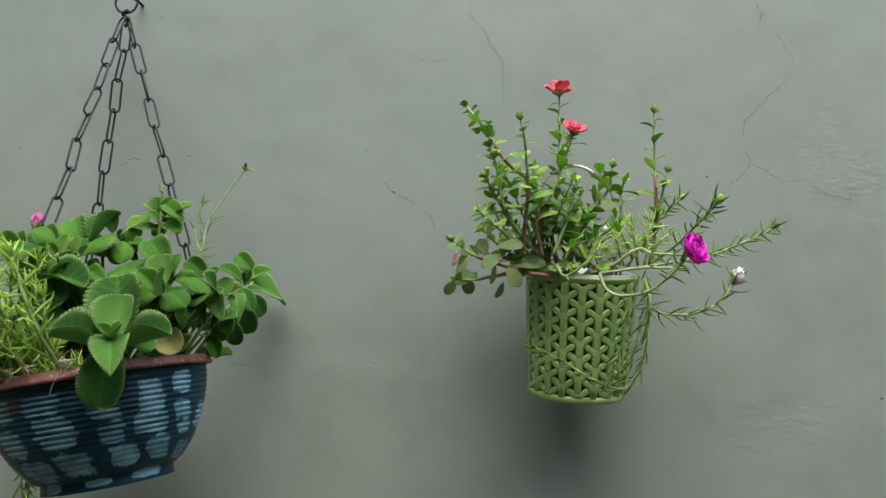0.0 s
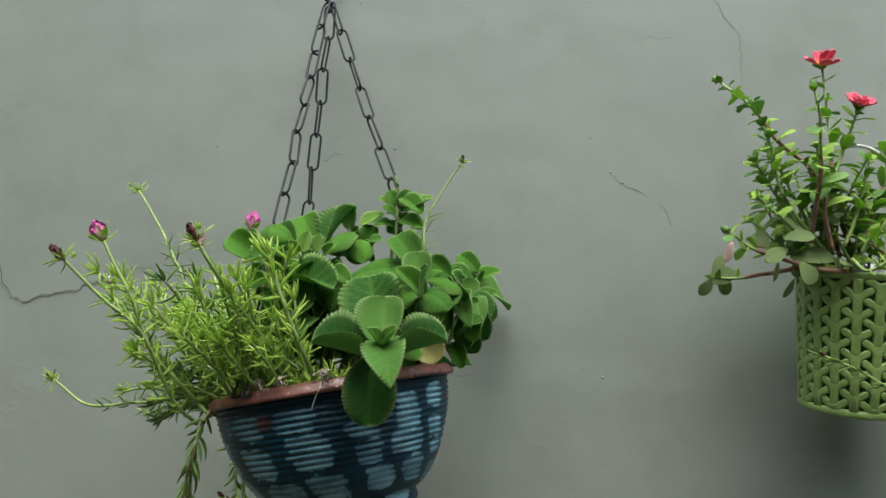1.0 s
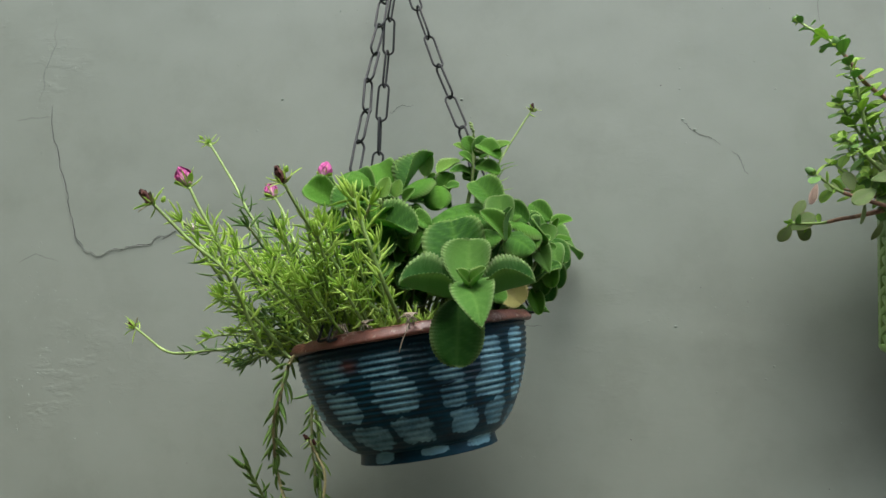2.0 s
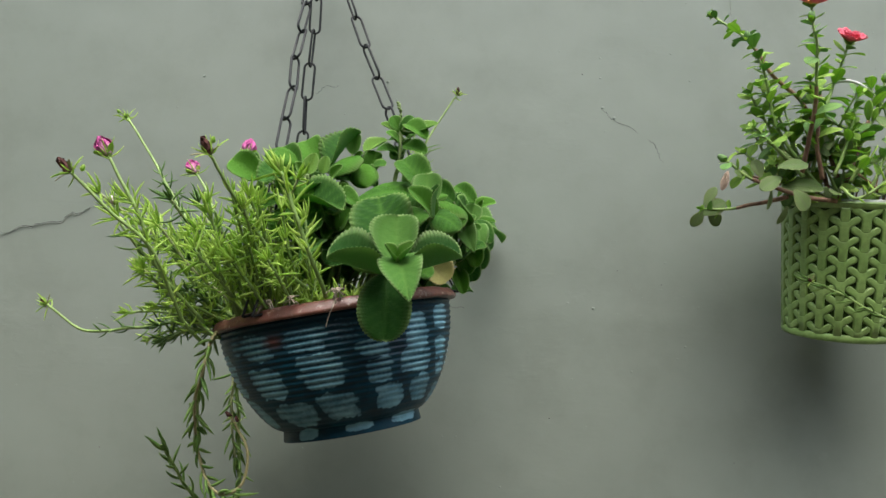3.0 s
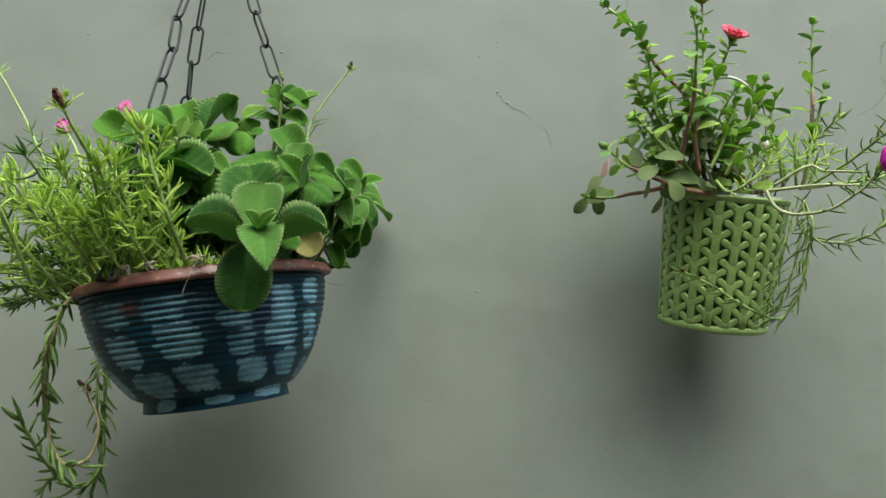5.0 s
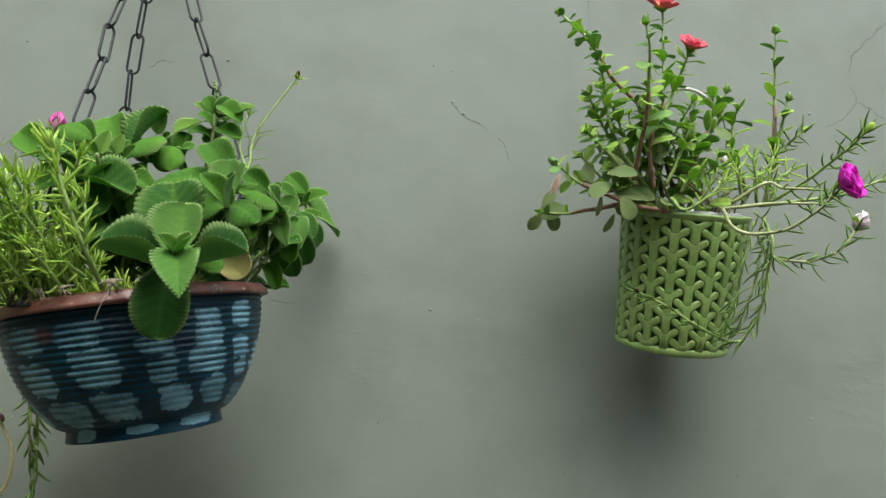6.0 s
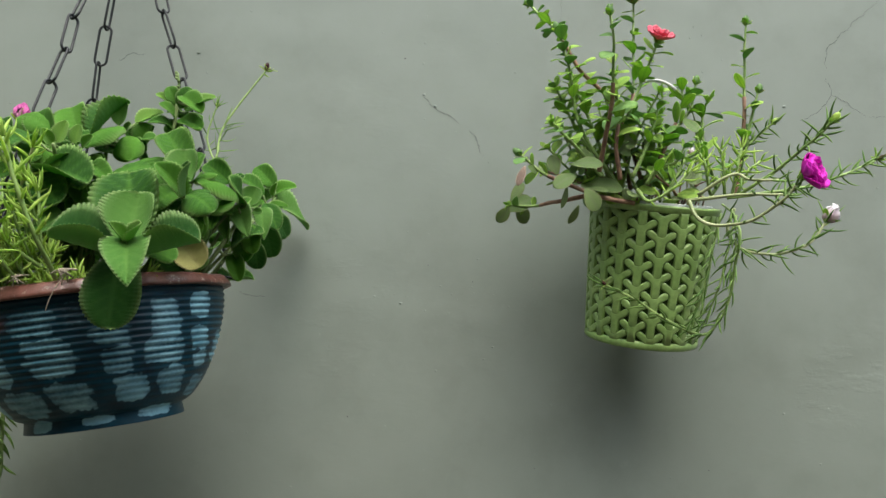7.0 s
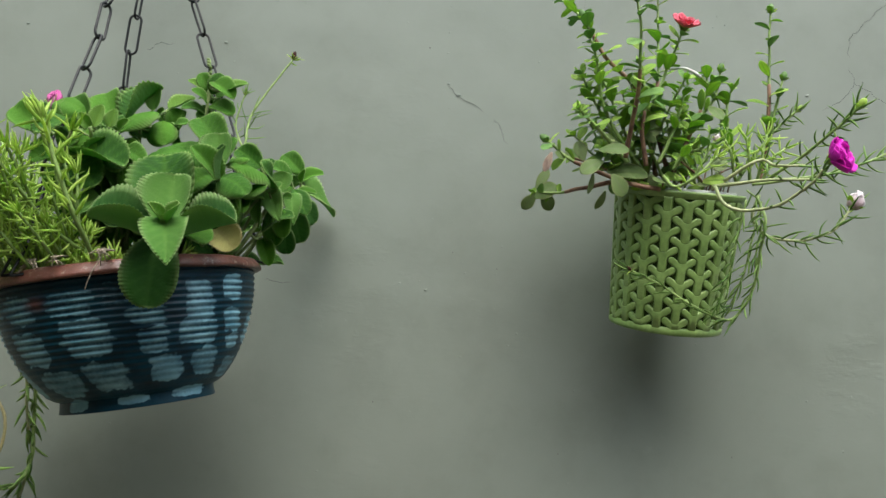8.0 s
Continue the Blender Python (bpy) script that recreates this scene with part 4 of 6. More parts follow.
def mint_shoot(path, leaves):
    """A stem from the soil along a path, with its leaves and their short stalks."""
    top = Vector(path[-1])
    root = bowl_soil(min(0.10, 0.02 + 0.55 * (top.x + 0.41)), 0.45 * (path[0][1] - BOWL_BASE.y))
    ob, line = stem(mint, [root, *path], 0.0028, 0.0018, M_MINT_STEM)
    for kind, foot, tip, face, wide in leaves:
        mint_leaf(ob, kind, foot, tip, face, wide)
        # a smaller leaf of the pair below it
        if kind in ("round", "oval", "dome", "cup", "trough"):
            chord, turn = Vector(tip) - Vector(foot), random.choice((-1, 1)) * random.uniform(0.7, 1.5)
            side = Matrix.Rotation(turn, 3, "Y") @ chord * random.uniform(0.55, 0.80)
            back = Vector(foot) + Vector((0, 0.014, -0.006))
            mint_leaf(ob, random.choice(("oval", "round", "fold", "dome")), back, back + side + Vector((0, random.uniform(-0.010, 0.004), 0)), (random.uniform(-0.4, 0.4), -0.7, random.uniform(0.3, 0.9)), random.uniform(0.75, 1.0))
        near = min(line, key=lambda q: (q - Vector(foot)).length)
        if (near - Vector(foot)).length > 0.004:
            low = near.lerp(Vector(foot), 0.5) - Vector((0, 0, 0.003))
            stem(ob, [near, low, foot], 0.0014, 0.0011, M_MINT_STEM, 6, name="leaf_stalk")


# the shoot that leans out over the rim
mint_shoot([(-0.353, 1.020, 1.464), (-0.341, 0.957, 1.476)], (
    ("cup", (-0.340, 0.955, 1.477), (-0.340, 0.972, 1.525), (0, -1, 0.25), 1.0),
    ("round", (-0.347, 0.990, 1.484), (-0.363, 1.015, 1.550), (0, -1, 0.1), 0.95),
    ("trough_dark", (-0.350, 0.960, 1.467), (-0.402, 0.940, 1.481), (0.22, -0.46, 0.87), 0.78),
    ("trough_dark", (-0.328, 0.960, 1.469), (-0.277, 0.952, 1.482), (-0.22, -0.46, 0.87), 0.76),
    ("spear", (-0.336, 0.942, 1.480), (-0.323, 0.912, 1.438), (0.05, -0.85, 0.5), 1.02),
    ("young", (-0.337, 0.946, 1.475), (-0.346, 0.925, 1.491), (0.8, -0.5, 0.45), 1.0),
    ("young", (-0.337, 0.946, 1.475), (-0.320, 0.925, 1.492), (-0.8, -0.5, 0.45), 1.0),
    ("droop", (-0.349, 0.965, 1.467), (-0.351, 0.955, 1.403), (0, -1, -0.1), 0.95),
    ("oval", (-0.336, 1.000, 1.473), (-0.307, 0.980, 1.465), (0, -0.6, 0.8), 0.9),
))
# the shoot behind it
mint_shoot([(-0.319, 1.040, 1.511), (-0.309, 1.010, 1.532)], (
    ("cup", (-0.310, 1.010, 1.538), (-0.314, 1.020, 1.576), (0, -1, 0.2), 0.85),
    ("fold", (-0.305, 0.995, 1.527), (-0.330, 0.983, 1.554), (0.55, -0.8, 0.3), 1.0),
    ("fold", (-0.305, 0.995, 1.527), (-0.299, 0.983, 1.557), (-0.9, -0.5, 0.2), 0.9),
    ("dome", (-0.316, 1.035, 1.552), (-0.392, 1.035, 1.548), (0, -0.62, 0.8), 0.95),
    ("dome", (-0.317, 1.045, 1.560), (-0.380, 1.055, 1.568), (0, -0.4, 0.9), 0.9),
    ("dome", (-0.307, 1.010, 1.530), (-0.280, 1.000, 1.514), (0.2, -0.75, 0.65), 1.25),
    ("round", (-0.315, 1.035, 1.563), (-0.342, 1.050, 1.598), (0.2, -1, 0.3), 0.8),
    ("oval", (-0.316, 1.020, 1.537), (-0.336, 1.000, 1.515), (0, -0.85, 0.5), 0.95),
    ("oval", (-0.312, 1.030, 1.533), (-0.313, 1.010, 1.505), (0.1, -0.9, 0.3), 0.9),
))
# shoots that hang over towards the wall
mint_shoot([(-0.286, 1.100, 1.503), (-0.273, 1.120, 1.540)], (
    ("dome", (-0.277, 1.090, 1.542), (-0.308, 1.050, 1.549), (0, -0.55, 0.8), 1.05),
    ("cup", (-0.270, 1.120, 1.540), (-0.263, 1.120, 1.560), (0, -1, 0.3), 1.2),
    ("round", (-0.288, 1.100, 1.560), (-0.314, 1.100, 1.579), (0, -0.9, 0.4), 0.85),
    ("spear", (-0.280, 1.110, 1.537), (-0.265, 1.100, 1.502), (0.1, -1, 0.1), 0.85),
    ("spear", (-0.263, 1.150, 1.542), (-0.256, 1.140, 1.505), (0.35, -1, 0.1), 0.75),
    ("oval", (-0.267, 1.120, 1.519), (-0.264, 1.120, 1.487), (0.1, -1, 0), 0.75),
    ("fold", (-0.288, 1.130, 1.488), (-0.278, 1.130, 1.458), (0.3, -1, 0), 1.0),
    ("spear", (-0.290, 1.100, 1.534), (-0.286, 1.100, 1.495), (-0.3, -1, 0), 0.6),
    ("oval", (-0.277, 1.130, 1.516), (-0.274, 1.130, 1.480), (0.1, -1, 0), 0.8),
))
# the shoot whose leaves touch the wall
mint_shoot([(-0.272, 1.170, 1.534), (-0.261, 1.235, 1.567)], (
    ("oval", (-0.264, 1.240, 1.583), (-0.290, 1.250, 1.608), (0, -1, 0.2), 0.8),
    ("fold", (-0.266, 1.240, 1.572), (-0.237, 1.235, 1.583), (0, -0.75, 0.65), 1.15),
    ("spear", (-0.264, 1.235, 1.563), (-0.227, 1.293, 1.539), (0.15, -0.75, 0.65), 0.95),
    ("oval", (-0.270, 1.200, 1.565), (-0.298, 1.190, 1.584), (0, -0.65, 0.75), 0.75),
    ("droop", (-0.262, 1.210, 1.545), (-0.244, 1.230, 1.520), (0.2, -0.9, 0.4), 0.9),
    ("droop", (-0.267, 1.190, 1.532), (-0.257, 1.210, 1.493), (0.2, -1, 0), 0.8),
    ("oval", (-0.264, 1.180, 1.552), (-0.247, 1.170, 1.520), (0.4, -1, 0.1), 0.7),
    ("young", (-0.260, 1.205, 1.565), (-0.254, 1.195, 1.579), (0, -0.8, 0.5), 1.0),
    ("droop", (-0.272, 1.170, 1.507), (-0.268, 1.180, 1.476), (0, -1, 0), 0.9),
))
# the tallest shoot
mint_shoot([(-0.413, 1.090, 1.554), (-0.411, 1.080, 1.598)], (
    ("round", (-0.424, 1.070, 1.596), (-0.397, 1.085, 1.640), (-0.75, -0.65, 0.3), 0.85),
    ("round", (-0.439, 1.080, 1.596), (-0.458, 1.100, 1.633), (0, -1, 0.15), 0.85),
    ("cup", (-0.400, 1.080, 1.612), (-0.397, 1.080, 1.637), (0, -1, 0.2), 0.85),
    ("dome", (-0.392, 1.070, 1.607), (-0.415, 1.040, 1.577), (-0.35, -0.55, 0.75), 0.9),
    ("round", (-0.383, 1.100, 1.596), (-0.376, 1.100, 1.620), (0, -1, 0.3), 1.0),
    ("young", (-0.390, 1.100, 1.620), (-0.365, 1.110, 1.636), (0, -0.7, 0.7), 1.2),
    ("fold", (-0.388, 1.100, 1.594), (-0.400, 1.100, 1.615), (0.5, -0.8, 0.3), 1.0),
    ("oval", (-0.382, 1.090, 1.597), (-0.362, 1.080, 1.600), (0, -0.7, 0.7), 0.9),
    ("oval", (-0.390, 1.090, 1.600), (-0.377, 1.080, 1.583), (0, -0.9, 0.4), 0.9),
))
# the pale shoot beside the moss rose
mint_shoot([(-0.440, 1.050, 1.538), (-0.439, 1.020, 1.577)], (
    ("round", (-0.497, 1.050, 1.581), (-0.528, 1.050, 1.602), (0.1, -1, 0.25), 0.95),
    ("round", (-0.508, 1.070, 1.588), (-0.519, 1.080, 1.613), (0, -1, 0.2), 1.0),
    ("oval", (-0.464, 1.040, 1.586), (-0.480, 1.000, 1.569), (0, -0.8, 0.6), 0.8),
    ("dome", (-0.453, 1.050, 1.596), (-0.492, 1.060, 1.611), (0, -0.75, 0.65), 0.9),
    ("round", (-0.457, 1.050, 1.586), (-0.474, 1.060, 1.617), (0, -1, 0.25), 0.9),
    ("oval", (-0.466, 1.060, 1.568), (-0.411, 1.065, 1.594), (0.1, -0.65, 0.75), 0.62),
    ("dome", (-0.468, 1.050, 1.578), (-0.419, 1.030, 1.557), (0.1, -0.7, 0.7), 0.75),
    ("trough", (-0.456, 1.030, 1.555), (-0.400, 1.015, 1.539), (0.1, -0.66, 0.75), 1.05),
))
# young shoots between the others
mint_shoot([(-0.440, 1.060, 1.539), (-0.435, 1.040, 1.579)], (
    ("young", (-0.439, 1.030, 1.580), (-0.432, 1.030, 1.602), (0, -1, 0.3), 1.4),
    ("young", (-0.444, 1.030, 1.579), (-0.451, 1.020, 1.591), (0.3, -1, 0.3), 1.4),
    ("young", (-0.425, 1.035, 1.581), (-0.421, 1.035, 1.600), (0, -1, 0.3), 1.4),
    ("young", (-0.415, 1.030, 1.576), (-0.402, 1.020, 1.586), (-0.2, -1, 0.3), 1.3),
    ("oval", (-0.413, 1.040, 1.562), (-0.388, 1.030, 1.548), (0, -0.8, 0.6), 0.8),
    ("round", (-0.402, 1.050, 1.553), (-0.410, 1.050, 1.575), (0, -1, 0.3), 0.85),
    ("cup", (-0.412, 1.030, 1.522), (-0.418, 1.030, 1.542), (0.2, -1, 0.2), 0.9),
    ("fold", (-0.407, 1.030, 1.518), (-0.392, 1.030, 1.542), (-0.3, -1, 0.2), 0.9),
    ("oval", (-0.408, 1.050, 1.537), (-0.384, 1.030, 1.518), (0, -0.9, 0.4), 0.9),
))
# leaves low in the clump, the drooping ones in the shade-darkened green
mint_shoot([(-0.452, 1.050, 1.495), (-0.459, 1.040, 1.543)], (
    ("oval", (-0.459, 1.030, 1.547), (-0.424, 1.010, 1.517), (0, -0.85, 0.45), 0.9),
    ("oval", (-0.459, 1.040, 1.544), (-0.469, 1.020, 1.512), (0, -0.9, 0.4), 0.9),
    ("oval", (-0.468, 1.040, 1.554), (-0.494, 1.020, 1.542), (0, -0.8, 0.6), 0.8),
    ("spear", (-0.427, 1.030, 1.511), (-0.442, 1.000, 1.484), (0.1, -0.9, 0.4), 0.7),
    ("round", (-0.488, 1.060, 1.552), (-0.508, 1.060, 1.571), (0, -1, 0.2), 0.9),
    ("droop", (-0.443, 1.060, 1.533), (-0.415, 1.040, 1.503), (0, -0.9, 0.4), 0.9),
    ("droop", (-0.405, 1.060, 1.514), (-0.415, 1.030, 1.482), (0, -0.9, 0.3), 0.9),
    ("droop", (-0.351, 1.070, 1.514), (-0.380, 1.060, 1.489), (0, -0.9, 0.4), 0.9),
    ("droop", (-0.311, 1.100, 1.515), (-0.321, 1.080, 1.483), (0, -0.9, 0.4), 0.9),
))
# the thin sprig at the back
mint_shoot([(-0.358, 1.110, 1.575), (-0.350, 1.100, 1.606), (-0.348, 1.100, 1.646)], (
    ("oval", (-0.348, 1.100, 1.642), (-0.358, 1.100, 1.661), (0, -1, 0.2), 0.9),
    ("oval", (-0.345, 1.100, 1.638), (-0.335, 1.100, 1.661), (0, -1, 0.2), 0.8),
    ("fold", (-0.342, 1.095, 1.650), (-0.317, 1.085, 1.630), (0, -0.8, 0.6), 1.1),
    ("young", (-0.326, 1.090, 1.641), (-0.305, 1.090, 1.649), (0, -0.7, 0.7), 1.3),
    ("oval", (-0.348, 1.100, 1.628), (-0.364, 1.090, 1.640), (0, -0.7, 0.7), 0.75),
    ("oval", (-0.345, 1.100, 1.626), (-0.318, 1.090, 1.615), (0, -0.8, 0.6), 0.8),
    ("oval", (-0.350, 1.100, 1.617), (-0.373, 1.090, 1.621), (0, -0.7, 0.7), 0.7),
    ("young", (-0.357, 1.100, 1.645), (-0.371, 1.100, 1.653), (0, -0.7, 0.7), 1.3),
    ("oval", (-0.342, 1.110, 1.638), (-0.328, 1.120, 1.656), (0, -1, 0.2), 0.7),
))
# a low young shoot in the gap beside the moss rose
mint_shoot([(-0.424, 1.070, 1.501), (-0.421, 1.060, 1.535)], (
    ("oval", (-0.435, 1.050, 1.560), (-0.408, 1.020, 1.540), (0, -0.8, 0.6), 0.85),
    ("fold", (-0.422, 1.050, 1.534), (-0.422, 1.030, 1.509), (0.3, -0.9, 0.3), 0.9),
    ("round", (-0.409, 1.050, 1.531), (-0.392, 1.040, 1.540), (0, -0.9, 0.4), 0.85),
    ("oval", (-0.425, 1.050, 1.541), (-0.434, 1.030, 1.524), (0, -0.8, 0.6), 0.85),
    ("young", (-0.413, 1.040, 1.537), (-0.405, 1.030, 1.550), (0, -1, 0.3), 1.5),
    ("oval", (-0.404, 1.050, 1.522), (-0.384, 1.030, 1.505), (0, -0.9, 0.4), 0.9),
    ("cup", (-0.413, 1.040, 1.519), (-0.418, 1.040, 1.532), (0, -1, 0.2), 0.9),
))
# leaves that stand in the shade inside the clump
for k in range(34):
    x, y, z = random.uniform(-0.47, -0.285), random.uniform(1.05, 1.17), random.uniform(1.455, 1.530)
    foot = Vector((x, y, z))
    e = Vector((random.uniform(-1, 1), random.uniform(-1.0, 0.2), random.uniform(-0.3, 0.5))).normalized()
    ob, line = stem(mint, [bowl_soil(0.8 * (x + 0.40), 0.7 * (y - BOWL_BASE.y)), foot], 0.0022, 0.0016, M_MINT_STEM, 8)
    mint_leaf(ob, random.choice(("oval", "round", "dome")), foot, foot + e * random.uniform(0.026, 0.040), (0, -0.6, 0.8), random.uniform(0.8, 1.0))
    mint_leaf(ob, random.choice(("oval", "round", "dome")), foot, foot + Vector((-e.x, e.y * 0.6, e.z)) * random.uniform(0.024, 0.036), (0, -0.6, 0.8), random.uniform(0.8, 1.0))
for k in range(26):
    foot = Vector((random.uniform(-0.415, -0.285), random.uniform(1.06, 1.15), random.uniform(1.515, 1.560)))
    e = Vector((random.uniform(-1, 1), random.uniform(-1.0, 0.0), random.uniform(-0.5, 0.3))).normalized()
    ob, line = stem(mint, [bowl_soil(0.6 * (foot.x + 0.40), 0.6 * (foot.y - BOWL_BASE.y)), foot], 0.0022, 0.0016, M_MINT_STEM, 8)
    mint_leaf(ob, random.choice(("oval", "round", "fold")), foot, foot + e * random.uniform(0.024, 0.034), (0, -0.5, 0.9), random.uniform(0.8, 1.0))
    mint_leaf(ob, random.choice(("oval", "dome")), foot, foot + Vector((-e.x, e.y * 0.6, e.z)) * random.uniform(0.024, 0.034), (0, -0.5, 0.9), random.uniform(0.8, 1.0))
# yellowing leaf over the rim
ob, path = stem(mint, [bowl_soil(0.085, -0.02), (-0.312, 1.070, 1.476), (-0.3186, 1.030, 1.482)], 0.002, 0.0016, M_MINT_STEM)
mint_leaf(ob, "old", (-0.313, 1.030, 1.484), (-0.293, 1.022, 1.464), (0.05, -0.95, 0.30), 1.15, "yellowing leaf")
# small flower spike on the sprig
SPRIG_TOP = Vector((-0.346, 1.100, 1.660))
sp, path = stem(mint, [SPRIG_TOP - Vector((0.001, 0, 0.030)), SPRIG_TOP - Vector((0.001, 0, 0.010)), SPRIG_TOP + Vector((-0.003, 0, 0.016))], 0.0014, 0.0010, M_MINT_STEM, label="short grey-green flower spike", name="flower_spike")
for k in range(14):
    p = path[int(len(path) * (0.4 + 0.59 * k / 14))]
    link("calyx", bud_core(0.0045, 0.0016, M_MINT_STEM), sp, stand(p, (random.uniform(-1, 1), random.uniform(-1, 1), 0.35)))

# ---------------------------------------------------------------- moss rose in the bowl
moss = thing("moss_rose_plant", BOWL @ Vector((-0.09, -0.02, 0.132)), "sprawling light green moss rose with needle leaves and pink buds", "plant")
bag, dark_bag = Needles(), Needles()
MOSS = (
    # foot to tip, bud, bud length
    ([(-0.543, 1.020, 1.401), (-0.553, 0.980, 1.428), (-0.569, 0.940, 1.491), (-0.599, 0.920, 1.522), (-0.633, 0.905, 1.558)], "dry", 0.016),
    ([(-0.543, 1.020, 1.424), (-0.576, 0.980, 1.473), (-0.587, 0.955, 1.523), (-0.601, 0.950, 1.552), (-0.618, 0.950, 1.584)], "pink", 0.020),
    ([(-0.538, 1.100, 1.439), (-0.585, 1.140, 1.516), (-0.639, 1.180, 1.583), (-0.682, 1.210, 1.646), (-0.720, 1.220, 1.700)], "green", 0.008),
    ([(-0.426, 1.020, 1.448), (-0.455, 0.985, 1.477), (-0.477, 0.950, 1.514), (-0.493, 0.920, 1.549), (-0.504, 0.906, 1.573)], "dry", 0.016),
)
MOSS += (
    ([(-0.520, 1.100, 1.450), (-0.560, 1.130, 1.530), (-0.590, 1.155, 1.585), (-0.606, 1.166, 1.612)], "pink", 0.019),
    ([(-0.527, 1.130, 1.454), (-0.550, 1.160, 1.538), (-0.550, 1.170, 1.603), (-0.546, 1.173, 1.633)], "pink", 0.020),
    ([(-0.551, 1.060, 1.435), (-0.595, 1.080, 1.427), (-0.656, 1.100, 1.421), (-0.714, 1.110, 1.420), (-0.757, 1.110, 1.449)], "dry", 0.010),
    ([(-0.566, 1.050, 1.444), (-0.598, 1.020, 1.484), (-0.621, 1.000, 1.517), (-0.634, 1.000, 1.545)], "white", 0.008),
)
for pts, kind, size in MOSS:
    ob, path = stem(moss, pts, 0.0021, 0.0015, M_STEM)
    low = pts[-1][2] < 1.47
    needles_on(ob, path, 0.12, 0.0085 if low else 0.0070, 0.022, None, M_NEEDLE_DARK if size < 0.012 else M_NEEDLE, 62, 0.0011, crowd=0, stop=0.66, side=(0, 0, 0.6) if low else None)
    needles_on(ob, path, 0.97, 0.004, 0.016 if kind == "dry" else 0.018, None, M_NEEDLE, 85, 0.0008, crowd=9)
    closed_bud(moss, path[-1], path[-1] - path[-3], size, kind)
# pale second buds beside the withered ones
closed_bud(moss, (-0.620, 0.900, 1.558), (0.5, -0.2, 0.9), 0.0065, "green")
closed_bud(moss, (-0.502, 0.905, 1.583), (0.25, -0.2, 1), 0.0065, "green")
closed_bud(moss, (-0.728, 1.215, 1.705), (-0.7, -0.2, 0.9), 0.006, "green")
# upright leafy shoot in front of the mint
ob, path = stem(moss, [(-0.411, 0.985, 1.447), (-0.419, 0.960, 1.479), (-0.431, 0.945, 1.514), (-0.442, 0.940, 1.551), (-0.447, 0.940, 1.563)], 0.0023, 0.0018, M_STEM)
needles_on(ob, path, 0.25, 0.0055, 0.026, None, M_NEEDLE, 50, 0.0016, crowd=14)
# the thin shoot behind the mint, with a dry head
ob, path = stem(moss, [(-0.334, 1.210, 1.581), (-0.336, 1.220, 1.592), (-0.336, 1.235, 1.615), (-0.335, 1.245, 1.648), (-0.321, 1.255, 1.682), (-0.287, 1.262, 1.736)], 0.0017, 0.0012, M_STEM)
needles_on(ob, path, 0.05, 0.0085, 0.027, None, M_NEEDLE_MID, 62, 0.0007, crowd=2, side=(0.7, -0.2, 0), stop=0.66)
needles_on(ob, path, 0.985, 0.004, 0.010, None, M_NEEDLE, 80, 0.0009, crowd=7)
twig, line = stem(moss, [(-0.336, 1.230, 1.608), (-0.348, 1.235, 1.633), (-0.348, 1.238, 1.652), (-0.341, 1.240, 1.680)], 0.0013, 0.0010, M_STEM)
needles_on(twig, line, 0.15, 0.009, 0.018, None, M_NEEDLE_MID, 55, 0.0007, crowd=7)
closed_bud(moss, line[-1], line[-1] - line[-3], 0.006, "green")
closed_bud(moss, path[-1], (0.2, -0.2, 1), 0.010, "dry")
# leafy shoots of the clump
for k in range(50):
    a = random.uniform(0, 1)
    root = bowl_soil(-0.05 - 0.065 * random.random(), random.uniform(-0.095, 0.06))
    z = 1.450 + 0.125 * random.random() ** 1.2
    x = random.uniform(-0.605 - 0.55 * (z - 1.455) * (1.0 if z < 1.57 else 0.4), -0.440 + 0.5 * max(0.0, 1.52 - z))
    tip = Vector((x, random.uniform(0.955, 1.17), z))
    mid = root.lerp(tip, 0.5) + Vector((-0.012, 0, 0.016 * random.uniform(-0.5, 1.2)))
    ob, path = stem(moss, [root, mid, tip], 0.0018, 0.0013, M_STEM if random.random() < 0.6 else M_STEM_PALE)
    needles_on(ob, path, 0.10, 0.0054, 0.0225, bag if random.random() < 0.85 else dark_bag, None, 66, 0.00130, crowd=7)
# shoots that lean forward in front of the mint
for k in range(22):
    x = random.uniform(-0.545, -0.430)
    tip = Vector((x, random.uniform(0.925, 1.0), random.uniform(1.478, 1.560 - 0.85 * max(0.0, x + 0.47))))
    root = bowl_soil(0.75 * (x + 0.40) + 0.03 * random.random(), random.uniform(-0.095, -0.055))
    ob, path = stem(moss, [root, root.lerp(tip, 0.5) + Vector((0, -0.012, 0.004)), tip], 0.0018, 0.0013, M_STEM)
    needles_on(ob, path, 0.32, 0.0056, 0.021, bag, None, 62, 0.00125, crowd=6)
# short shoots just behind the front of the rim
for k in range(34):
    x = random.uniform(-0.095, 0.070)
    root = bowl_soil(x, -0.95 * math.sqrt(0.0135 - x * x) + 0.002)
    tip = root + Vector((random.uniform(-0.016, 0.014), random.uniform(-0.010, 0.010), random.uniform(0.022, 0.052) if x < -0.01 else random.uniform(0.010, 0.024)))
    ob, path = stem(moss, [root, root.lerp(tip, 0.5) + Vector((random.uniform(-0.004, 0.004), -0.003, 0.002)), tip], 0.0016, 0.0012, M_STEM)
    needles_on(ob, path, 0.30, 0.0042, 0.018, bag, None, 64, 0.0012, crowd=6)
